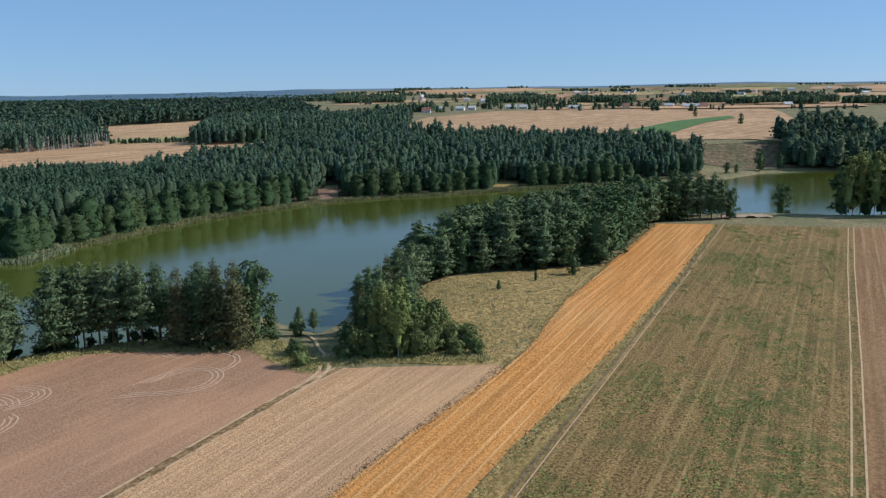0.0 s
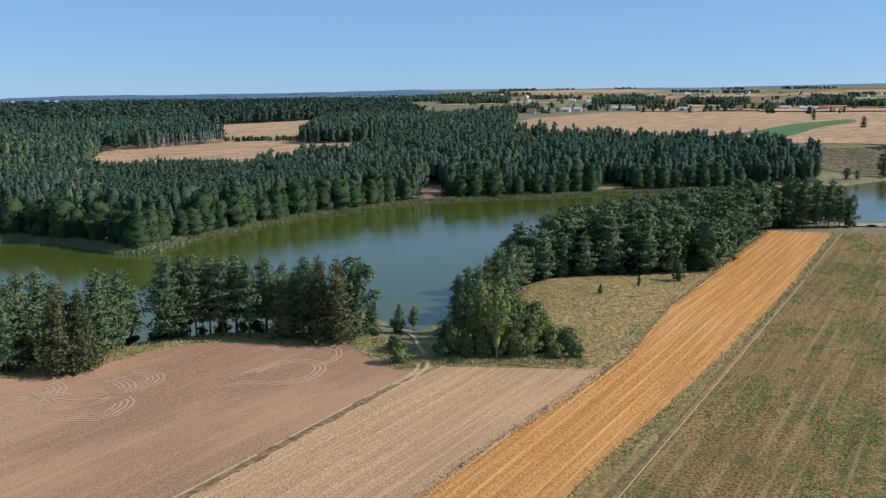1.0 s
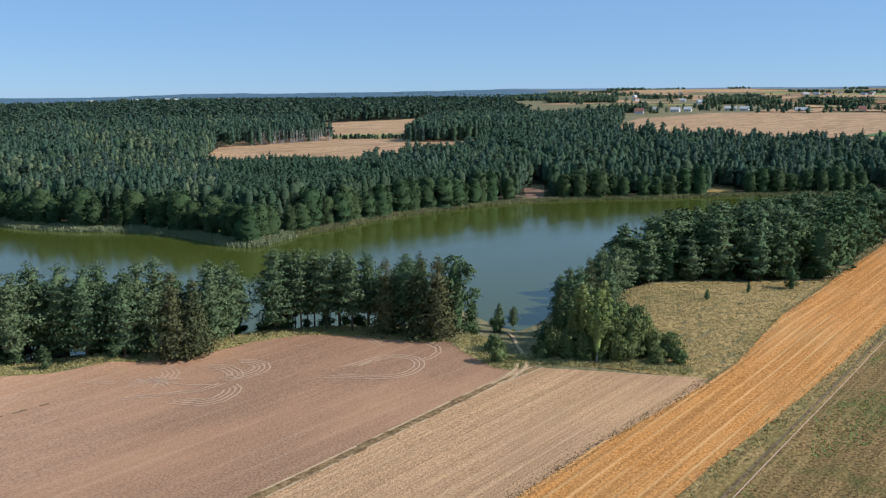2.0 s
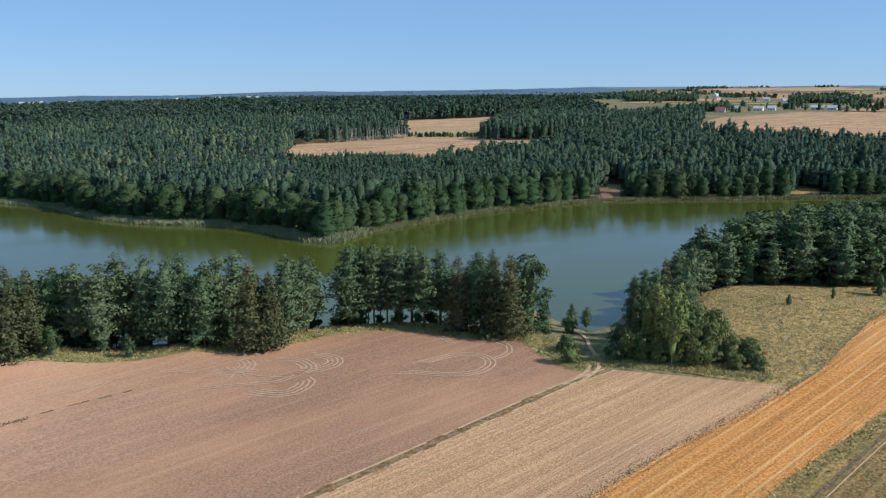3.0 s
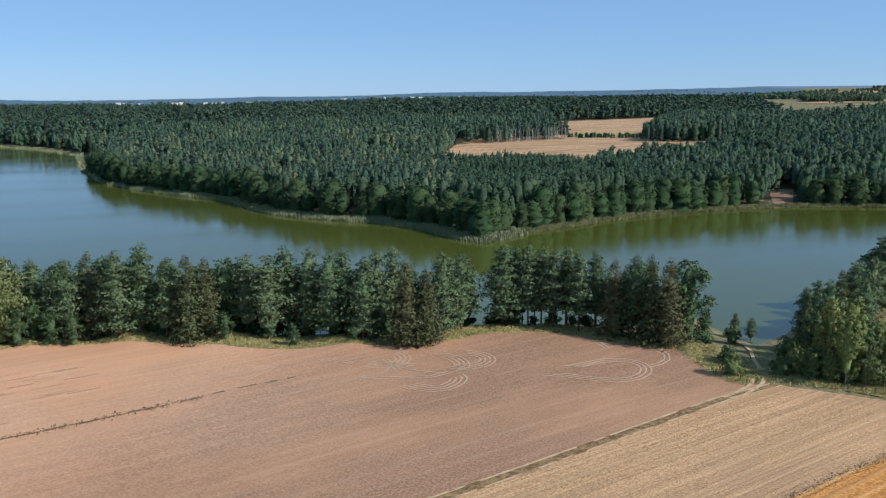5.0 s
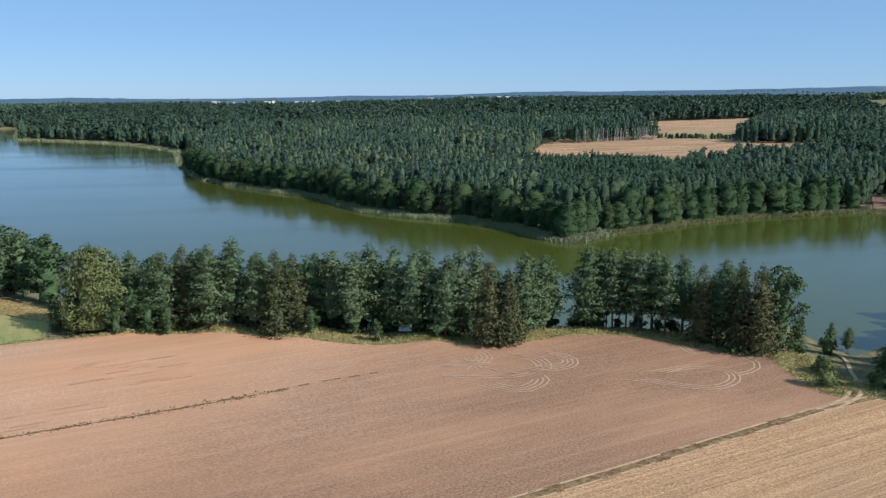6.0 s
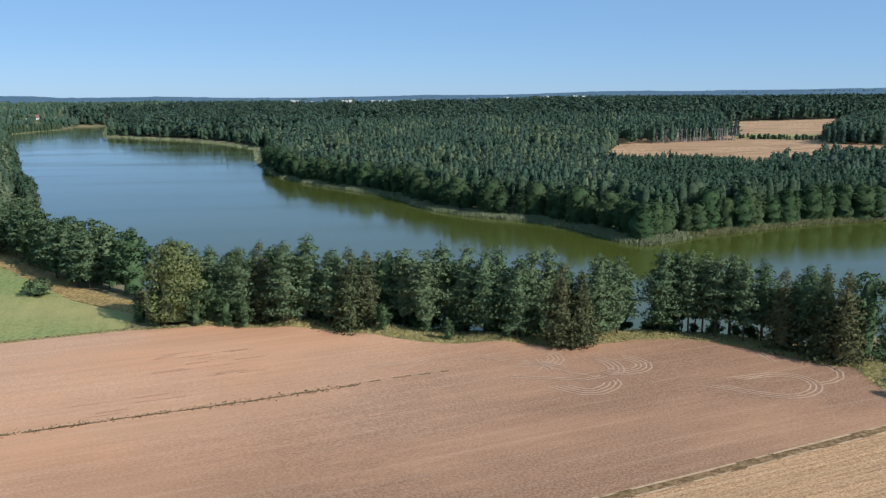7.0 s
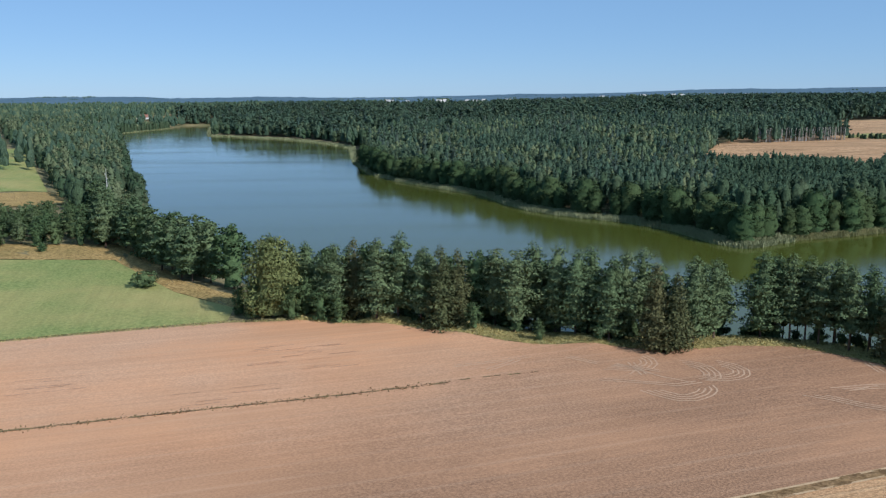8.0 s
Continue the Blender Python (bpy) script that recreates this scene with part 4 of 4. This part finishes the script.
            w = np.stack([(q[:, 0] * c - q[:, 1] * s) * grow + pick[m, 0][:, None], (q[:, 0] * s + q[:, 1] * c) * grow + pick[m, 1][:, None], q[:, 2] * hs[m][:, None] + z[m][:, None]], -1)
            verts.append(w.reshape(-1, 3))
            norms.append(np.stack([n[:, 0] * c - n[:, 1] * s, n[:, 0] * s + n[:, 1] * c, np.broadcast_to(n[:, 2], (m.sum(), len(n)))], -1).reshape(-1, 3))
            tint.append(np.repeat(rng.uniform(0, 1, m.sum()), len(q)))
        v = np.concatenate(verts)
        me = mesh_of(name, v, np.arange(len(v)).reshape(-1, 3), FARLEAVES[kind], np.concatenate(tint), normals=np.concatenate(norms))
        tagged(new(name, me), label, category, kind="stuff")


rng = np.random.default_rng(5)
OPEN = [[polar(21.3, 752), polar(26.6, 704), polar(31, 692), polar(31, 800), polar(22.2, 840)], LOW_CLEARING, HIGH_CLEARING, [polar(8.4, 440), polar(7.1, 440), polar(7.1, 500), polar(8.6, 498)], [polar(-3.4, 500), polar(-5.3, 505), polar(-5.1, 526), polar(-3.6, 524)],
        [polar(7.8, 880), polar(7.6, 990), polar(4.9, 940), polar(5.1, 850)]]


def wooded(x, y, bank=14.0):
    """Where the forest beyond the lake stands."""
    d, b = np.hypot(x, y), np.degrees(np.arctan2(-x, y))
    keep = (shore(x, y) > bank) & (d > 285)
    keep &= inside([(420, 700)] + FAR_SHORE[1:] + [(-1500, 720), (-2600, 1100), (-2600, 2600), (420, 2600)], x, y)
    for poly in OPEN:
        keep &= ~inside(poly, x, y)
    # farmland opens past the wood on the east side
    return keep & (d < np.interp(b, [-17, -12, -5, 2, 8, 12], [640, 640, 650, 700, 1000, 2400]))


def forest_places(lo, hi, gap, left=69.0, right=-17.0):
    n = int(hi / gap)
    x, y = np.meshgrid(np.arange(-n, n) * gap, np.arange(0, n) * gap)
    x, y = x.ravel() + rng.uniform(-0.42, 0.42, x.size) * gap, y.ravel() + rng.uniform(-0.42, 0.42, x.size) * gap
    d, b = np.hypot(x, y), np.degrees(np.arctan2(-x, y))
    keep = (d >= lo) & (d < hi) & (b < left) & (b > right)
    x, y, d, b = x[keep], y[keep], d[keep], b[keep]
    keep = wooded(x, y)
    x, y, d, b = x[keep], y[keep], d[keep], b[keep]
    return x, y, d, b, shore(x, y)


for lo, hi, gap, lod in ((285, 480, 4.3, (4, 5, (6, 4, 5), 0.072)), (480, 660, 4.8, (4, 5, (5, 4, 4), 0.088)), (660, 950, 5.8, (4, 5, (4, 3, 3), 0.11)), (950, 1700, 9.4, (3, 4, (3, 3, 3), 0.2)), (1700, 2500, 17.0, (3, 5, (3, 3, 2), 0.2))):
    x, y, d, b, s = forest_places(lo, hi, gap)
    dice = rng.uniform(0, 1, len(x))
    young = (b < 29) & (b > 8.5) & (stand(x + 90, y - 30, 60) > -0.55) & (d < 700)  # dense young pines
    leafy = (stand(x, y, 31) > -0.1) & (b > 24) & (d < 950) & ~young
    share = np.where(young & (dice < 0.93), 4.0, np.where(dice < 0.08, 1.0, np.where((dice > 0.62) & (b < 14), 2.0, 0.0)))
    share = np.where(young & (d < 560), 5.0, share)  # these follow below, closer together
    share = np.where(leafy & (dice > 0.62), 3.0, np.where(leafy & (dice > 0.40), 2.0, share))
    share = np.where((s < 22) & (rng.uniform(0, 1, len(x)) < 0.7), 2.0, share)
    share = np.where((share == 0) & (dice > 0.975), 3.0, share)
    sparse = ((stand(x + 40, y, 9) < -0.78) | (rng.uniform(0, 1, len(x)) < np.where(share == 4, 0.0, 0.10))) & (d < 950)  # small openings
    x, y, share = x[~sparse], y[~sparse], share[~sparse]
    tall = 1.0 if hi < 1701 else 0.78
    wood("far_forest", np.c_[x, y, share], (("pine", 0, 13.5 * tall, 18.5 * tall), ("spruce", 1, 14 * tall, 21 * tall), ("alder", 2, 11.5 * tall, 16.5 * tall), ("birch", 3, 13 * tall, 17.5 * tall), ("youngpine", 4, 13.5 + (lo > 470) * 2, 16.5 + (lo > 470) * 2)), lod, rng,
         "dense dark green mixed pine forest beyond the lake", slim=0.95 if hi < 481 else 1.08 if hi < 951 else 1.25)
x, y, d, b, s = forest_places(285, 560, 3.5, 29.0, 8.5)
young = (stand(x + 90, y - 30, 60) > -0.55) & (s > 19)
for lo, hi, up in ((285, 470, 0.0), (470, 560, 2.2)):
    keep = young & (d >= lo) & (d < hi)
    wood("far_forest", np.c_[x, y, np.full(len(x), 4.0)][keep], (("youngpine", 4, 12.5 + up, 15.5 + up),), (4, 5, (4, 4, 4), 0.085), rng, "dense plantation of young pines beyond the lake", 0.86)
# needle litter under the forest
bs, ds = np.linspace(-17, 69, 190), np.geomspace(290, 1650, 70)
bb, dd = np.meshgrid(np.radians(bs), ds)
fx, fy = -np.sin(bb) * dd, np.cos(bb) * dd
fz = land(fx.ravel(), fy.ravel()).reshape(fx.shape) + 0.12
mid = lambda m: (m[:-1, :-1] + m[1:, 1:]) / 2
under = wooded(mid(fx).ravel(), mid(fy).ravel(), 4.0)
grid = np.arange(fx.size).reshape(fx.shape)
quads = np.stack([grid[:-1, 1:].ravel(), grid[:-1, :-1].ravel(), grid[1:, :-1].ravel(), grid[1:, 1:].ravel()], 1)[under]
tagged(new("forest_floor", mesh_of("forest_floor", np.stack([fx.ravel(), fy.ravel(), fz.ravel()], 1), quads, M_LITTER)), "dark needle litter and moss under the forest", "forest floor", kind="structure")


def along(line, n, lo, hi):
    """Random places beside a line, from lo to hi metres to its left."""
    p = resample(line, 400)
    d = np.gradient(p, axis=0)
    d /= np.hypot(d[:, 0], d[:, 1])[:, None] + 1e-9
    k = rng.integers(0, 400, n)
    off = rng.uniform(lo, hi, n)
    return p[k] + np.stack([-d[k, 1], d[k, 0]], 1) * off[:, None] + rng.normal(0, 0.6, (n, 2))


# woods of the left bank, the east shore and the far farmland
def patch_wood(poly, gap, lod, label, lo=14, hi=18, mixed=0.4, slim=1.1):
    p = spread(poly, gap, rng)
    p = p[shore(p[:, 0], p[:, 1]) > 1]
    pick = np.where(rng.uniform(0, 1, len(p)) < mixed, np.where(rng.uniform(0, 1, len(p)) < 0.5, 2.0, 3.0), 0.0)
    wood("woodland", np.c_[p, pick], (("pine", 0, lo, hi), ("alder", 2, lo * 0.85, hi * 0.9), ("birch", 3, lo, hi)), lod, rng, label, slim, category="woodland")


patch_wood([polar(70.5, 385), polar(68.2, 372), polar(67.9, 600), polar(68.2, 990), polar(70, 1300), polar(74.5, 1300), polar(74.2, 900), polar(73.4, 815), polar(72.6, 640), polar(71.6, 500)], 7.0, (5, 5, (5, 4, 4), 0.09),
           "mixed grey-green wood along the lake bank", 12, 17, 0.92)
patch_wood([polar(60, 1640), polar(63.5, 1540), polar(66, 1430), polar(67.9, 1310), polar(74, 1280), polar(85, 1000), polar(85, 2600), polar(58, 2600)], 20, (4, 6, None, 0), "dark wood beyond the lake end", 12, 16, 0.3, 1.5)
patch_wood([polar(-21.6, 700), polar(-22.4, 660), polar(-23.4, 652), polar(-24, 645), polar(-34, 630), polar(-34, 740), polar(-24, 760)], 5.6, (5, 6, (6, 5, 5), 0.085), "dark mixed wood on the east shore", 15, 22, 0.5, 1.25)
patch_wood([polar(8.5, 770), polar(16.0, 735), polar(16.4, 770), polar(14.5, 960), polar(2.0, 960), polar(2.5, 780)], 6.8, (4, 5, (4, 4, 3), 0.11), "pine wood beside a harvested clearing", 15, 20, 0.1)
edge = spread([polar(21.3, 752), polar(26.6, 704), polar(31, 692), polar(31, 800), polar(22.2, 840)], 7, rng)
wood("woodland", np.c_[edge, np.zeros(len(edge))], (("tallpine", 0, 14, 17),), (4, 5, (4, 4, 3), 0.11), rng, "tall pines with bare trunks at a clearing", category="woodland")
strip = np.r_[along(NEAR_SHORE[:5], 600, -90, 90), along(FAR_SHORE[27:34], 600, -90, 90)]
strip = strip[shore(strip[:, 0], strip[:, 1]) > 5]
wood("woodland", np.c_[strip, np.where(rng.uniform(0, 1, len(strip)) < 0.3, 2.0, 0.0)], (("pine", 0, 14, 19), ("alder", 2, 11, 15)), (4, 5, None, 0), rng, "dark wood at the lake end", category="woodland")
for b0, b1, d, depth in ((-3, -7.6, 1570, 120), (-8.8, -12.8, 1660, 110), (-15, -18.6, 1640, 120), (-20.2, -25, 1540, 110), (-25.2, -31, 1420, 60), (0.5, 3, 1210, 60), (-13.4, -14.6, 1340, 25), (2.5, 7, 1780, 200),
                         (-18.4, -20.5, 1480, 60), (-6.5, -9, 1300, 14), (-11, -12.4, 1370, 30), (-22, -24, 1420, 40), (-2.8, -4.2, 1250, 12)):
    patch_wood([polar(b0, d), polar(b1, d), polar(b1, d + depth), polar(b0, d + depth)], 6.8, (3, 5, (3, 4, 3), 0.17), "dark clump of trees among far fields", 9, 15, 0.85, 1.5)
for k in range(70):
    b, d = random.uniform(-34, 75), random.uniform(1900, 4500) ** 1.0
    d = max(d, 2650) if b > 8 else d
    w = random.uniform(0.8, 3.5)
    patch_wood([polar(b, d), polar(b + w, d), polar(b + w, d + 90), polar(b, d + 90)], 15 + (d - 1900) / 260, (3, 4, None, 0), "distant strip of dark woodland", 9, 13, 0.5, 2.4)

# trees leaning over the water, and single trees among the far fields
p = along(NEAR_SHORE[:6], 6000, -9, 9)
p = p[(shore(p[:, 0], p[:, 1]) > 0.3) & (shore(p[:, 0], p[:, 1]) < 5.5) & (np.hypot(p[:, 0], p[:, 1]) > 360)][:420]
wood("woodland", np.c_[p, np.full(len(p), 2.0)], (("alder", 2, 8, 14),), (5, 6, (5, 4, 5), 0.1), rng, "leafy trees leaning over the lake edge", category="woodland")
p = np.array([polar(rng.uniform(-33, 5), 1180 + 1500 * rng.uniform(0, 1) ** 1.6) for _ in range(140)])
p = np.repeat(p, 2, axis=0) + rng.normal(0, 7, (280, 2))
wood("woodland", np.c_[p, rng.choice([0.0, 2.0, 2.0, 3.0], len(p))], (("pine", 0, 7, 11), ("alder", 2, 5, 11), ("birch", 3, 6, 11)), (4, 5, (3, 3, 4), 0.16), rng, "scattered field trees round far farmsteads", 1.7, category="woodland")

hedge = np.array([polar(rng.uniform(16.4, 21.5), 772 + rng.normal(0, 4)) for _ in range(70)])
wood("hedge", np.c_[hedge, np.full(len(hedge), 2.0)], (("alder", 2, 2.5, 5),), (3, 5, (3, 3, 4), 0.16), rng, "low dark hedge across a harvested clearing", 1.3, category="hedge")
# pale trunks along the edge of the clearing
pieces = []
for k in range(110):
    b = random.uniform(21.6, 27.0)
    x, y = polar(b, float(np.interp(b, [21.4, 26.5, 29], [751, 702, 694])) + random.uniform(0, 9))
    z = height(x, y)
    pieces.append(stem([(x, y, z - 0.3), (x + random.uniform(-.4, .4), y, z + 6), (x, y, z + 11)], [0.2, 0.16, 0.08], 4))
v, f = joined(pieces)
tagged(new("tree_trunks", mesh_of("tree_trunks", v, f, M_GREYBARK, flat=False)), "pale bare trunks along a wood's edge", "tree trunks", kind="stuff")


# ---- reeds and grass ----
def blades(name, places, h, width, material, label, category, spreadout=0.35):
    """Upright narrow faces, one to a place."""
    n = len(places)
    z = np.maximum(land(places[:, 0], places[:, 1]), -0.4)
    a = rng.uniform(0, 6.28, n)
    hh = h * rng.uniform(0.55, 1.2, n)
    w = width * rng.uniform(0.6, 1.3, n)
    base_p = np.c_[places, z]
    side = np.c_[np.cos(a), np.sin(a), np.zeros(n)] * w[:, None] / 2
    tip = np.c_[rng.normal(0, spreadout, n) * hh, rng.normal(0, spreadout, n) * hh, hh]
    v = np.stack([base_p - side, base_p + side, base_p + side * 0.6 + tip, base_p - side * 0.6 + tip], 1).reshape(-1, 3)
    me = mesh_of(name, v, np.arange(len(v)).reshape(-1, 4), material, np.repeat(rng.uniform(0, 1, n), 4))
    return tagged(new(name, me), label, category, kind="stuff")


blades("reeds", along(FAR_SHORE[4:14], 22000, -3.6, 1.2), 1.25, 0.32, M_REED, "pale reed belt along the far shore", "reeds", 0.3)
blades("reeds", along(FAR_SHORE[13:24], 38000, -4.6, 2.2), 1.75, 0.32, M_REEDGREEN, "grey-green reed belt along the far shore", "reeds", 0.22)
blades("reeds", along(FAR_SHORE[23:33], 7000, -4, 1.5), 1.3, 1.0, M_REEDGREEN, "dull reed belt along the far shore", "reeds", 0.45)
blades("reeds", along(NEAR_SHORE[:5], 3000, -3, 1.5), 1.2, 1.0, M_REEDGREEN, "dull reed belt along the bank", "reeds", 0.45)
blades("tall_grass", along(TREE_EDGE[:14], 30000, -8.0, -0.3), 0.42, 0.13, M_DRYBLADE, "tall dry grass between field and trees", "grass", 0.9)
blades("tall_grass", along(TREE_EDGE[13:], 4000, -1.2, 0.2), 0.35, 0.15, M_DRYBLADE, "dry grass line at the pasture edge", "grass", 0.9)
blades("tall_grass", along(GOLD_R[:6], 2200, 0.3, 2.0), 0.4, 0.28, M_DRYBLADE, "weeds on a field verge", "grass", 0.9)
blades("tall_grass", along(DITCH, 900, -0.3, 0.3), 0.32, 0.22, M_DEADBLADE, "dead weeds along a furrow", "grass", 0.7)
blades("tall_grass", along([(-24, 152), (-8, 153.5), (8, 152.5)], 7000, 0.5, 6), 0.45, 0.13, M_DRYBLADE, "dry grass below the birches", "grass", 0.9)
blades("tall_grass", along(GOLD_L[:5], 4500, -1.3, 0.7), 0.28, 0.14, M_STRAWBLADE, "dry grass along a meadow edge", "grass", 0.9)
weeds = spread([(106, 312), (146, 304), (112, 235), (72, 151), (46, 97), (15, 30), (-22, 30), (9, 98), (41, 168)], 0.40, rng)
u, v = weeds[:, 0] * 0.91 - weeds[:, 1] * 0.42, weeds[:, 0] * 0.42 + weeds[:, 1] * 0.91
broad = np.array([noise.noise((a / 8.0, b / 21.0, 0)) for a, b in zip(u, v)])
close = np.array([noise.noise((a / 1.9, b / 4.2, 7)) for a, b in zip(u, v)])
green, tufts = weeds[broad + 0.45 * close > 0.13], weeds[(0.9 * close - 0.4 * broad > 0.10) & (rng.uniform(0, 1, len(u)) < 0.55)]
blades("field_weeds", green, 0.22, 0.27, M_WEED, "low green weeds in patches on a mown field", "weeds", 1.2)
blades("field_weeds", tufts, 0.16, 0.24, M_STUBTUFT, "pale dry stubble tufts on a mown field", "weeds", 1.3)
blades("field_weeds", along(GOLD_L[4:9], 5000, -0.9, 0.6), 0.20, 0.17, M_DEADBLADE, "dark weeds between two stubble fields", "weeds", 1.0)
blades("meadow_grass", spread([(-1, 158), (-5, 190), (-6, 220), (12, 230), (44, 240), (27, 193), (14, 160), (9, 154)], 0.42, rng), 0.26, 0.16, M_STRAWBLADE, "tufted pale dry meadow grass", "grass", 1.0)

# ---- farms and villages ----
def box(x0, x1, y0, y1, z0, z1):
    v = np.array([(x, y, z) for z in (z0, z1) for x, y in ((x0, y0), (x1, y0), (x1, y1), (x0, y1))], float)
    return v, np.array([(0, 3, 2, 1), (4, 5, 6, 7), (0, 1, 5, 4), (1, 2, 6, 5), (2, 3, 7, 6), (3, 0, 4, 7)])


def house(x, y, turn, l, w, eaves, ridge, roof, label, windows=3):
    """A gabled house: walls, a thick roof, windows and a door."""
    foot = tagged(new("house"), label, "house", "far farm buildings")
    foot.matrix_basis = Matrix.Translation((x, y, height(x, y) - 0.3)) @ Matrix.Rotation(radians(turn), 4, "Z")
    h, r, e = l / 2, w / 2, 0.4
    v = np.array([(-h, -r, 0), (h, -r, 0), (h, r, 0), (-h, r, 0), (-h, -r, eaves), (h, -r, eaves), (h, r, eaves), (-h, r, eaves), (-h, 0, ridge), (h, 0, ridge)], float)
    me = bpy.data.meshes.new("wall")
    me.from_pydata(v.tolist(), [], [(0, 1, 5, 4), (2, 3, 7, 6), (1, 2, 6, 9, 5), (3, 0, 4, 8, 7), (3, 2, 1, 0)])
    me.materials.append(M_WALL)
    part("wall", me, foot)
    s = (ridge - eaves) / r
    for sign in (-1, 1):
        a, b = (0.0, ridge + 0.15), (sign * (r + e), eaves - s * e + 0.15)
        q = np.array([(px, py, pz + t) for t in (0, 0.3) for px in (-h - e, h + e) for py, pz in (a, b)], float)
        slope = part("roof", mesh_of("roof", q, [(0, 1, 3, 2), (4, 6, 7, 5), (0, 4, 5, 1), (2, 3, 7, 6), (1, 5, 7, 3), (0, 2, 6, 4)], roof), foot)
        if sign > 0 and roof is M_ROOF:
            part("chimney", mesh_of("chimney", *box(h * 0.4 - 0.35, h * 0.4 + 0.35, 0.3, 1.0, ridge - 1.0, ridge + 1.0), M_WALL), slope, "pale rendered chimney")
    for sign in (-1, 1):
        for k in range(windows):
            cx = -h + l * (k + 0.5) / windows
            part("window", mesh_of("window", *box(cx - 0.6, cx + 0.6, sign * r - 0.06, sign * r + 0.06, 1.1, 2.4), M_DARK), foot)
    part("door", mesh_of("door", *box(h * 0.1 - 0.5, h * 0.1 + 0.5, -r - 0.08, -r + 0.05, 0.3, 2.4), M_ROOF), foot)
    return foot


PALE = "white farm building with grey roof among far fields"
RED = "pale house with red tiled roof among far fields"
for x, y, l, w, kind in ((372, 1262, 30, 10, 0), (386, 1254, 10, 9, 1), (103, 1262, 16, 9, 0), (121, 1255, 12, 9, 0), (193, 1230, 19, 10, 0), (275, 1270, 10, 9, 1), (333, 1318, 14, 9, 0), (350, 1310, 14, 9, 0),
                         (27, 1223, 12, 9, 0), (44, 1235, 10, 9, 0), (-21, 1184, 12, 9, 1), (-3, 1245, 10, 8, 0), (513, 1262, 12, 9, 0), (704, 1410, 30, 11, 0), (-1425, 618, 24, 10, 1)):
    turn = random.uniform(-25, 10) if x > -1000 else 60
    house(x, y, turn, l, w, 3.2, 6.2 if kind == 0 else 7.5, (M_GREYROOF, M_ROOF)[kind], (PALE, RED)[kind])
for k in range(40):
    b, d = random.uniform(-30, 6), random.uniform(1700, 3000)
    house(*polar(b, d), random.uniform(-90, 90), random.uniform(10, 22), 9, 3.4, 7, *random.choice(((M_GREYROOF, PALE), (M_GREYROOF, PALE), (M_ROOF, RED))), windows=2)
for k in range(26):
    b, d = random.uniform(18, 52), random.uniform(2570, 2680)
    house(*polar(b, d), random.uniform(20, 60), random.uniform(8, 17), 9, 7.5, 10.5, M_GREYROOF, "long pale building of a distant town", windows=2)
# hills at the horizon, distance haze painted into their colour as blue
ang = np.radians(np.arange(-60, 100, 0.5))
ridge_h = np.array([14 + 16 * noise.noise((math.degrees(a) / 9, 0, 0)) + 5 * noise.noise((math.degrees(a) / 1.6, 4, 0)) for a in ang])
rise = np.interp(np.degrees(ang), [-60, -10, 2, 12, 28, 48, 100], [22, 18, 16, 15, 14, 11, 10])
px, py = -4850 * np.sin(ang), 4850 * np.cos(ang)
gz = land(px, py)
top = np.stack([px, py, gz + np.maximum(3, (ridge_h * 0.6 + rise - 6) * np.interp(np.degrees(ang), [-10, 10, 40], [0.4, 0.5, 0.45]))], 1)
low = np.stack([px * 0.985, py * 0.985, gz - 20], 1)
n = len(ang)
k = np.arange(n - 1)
tagged(new("backdrop", mesh_of("backdrop", np.r_[low, top], np.stack([k + 1, k, k + n, k + n + 1], 1), M_HAZEHILL, flat=False)), "wooded hills along the horizon with distance haze painted in blue", "hills", kind="structure")

# the canopy of the woods that reach the horizon, haze painted in as blue-green
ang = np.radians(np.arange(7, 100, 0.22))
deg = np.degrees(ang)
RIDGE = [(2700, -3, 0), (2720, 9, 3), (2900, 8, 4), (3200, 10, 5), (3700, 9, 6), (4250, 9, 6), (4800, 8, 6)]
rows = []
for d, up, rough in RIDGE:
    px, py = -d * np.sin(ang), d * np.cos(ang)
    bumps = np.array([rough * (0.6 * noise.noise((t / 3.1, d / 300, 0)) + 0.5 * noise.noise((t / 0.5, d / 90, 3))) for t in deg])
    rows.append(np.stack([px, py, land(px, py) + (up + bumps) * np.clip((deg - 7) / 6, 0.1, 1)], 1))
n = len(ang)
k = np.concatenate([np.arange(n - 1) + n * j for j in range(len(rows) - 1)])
tagged(new("backdrop", mesh_of("backdrop", np.concatenate(rows), np.stack([k + 1, k, k + n, k + n + 1], 1), M_HAZERIDGE, flat=False)), "woods reaching the horizon with distance haze painted in blue-green", "hills", kind="structure")

# stock trees that were not needed
for sort in STOCK.values():
    for foot, h, used in sort:
        if not used:
            for ob in (*foot.children_recursive, foot):
                bpy.data.objects.remove(ob)
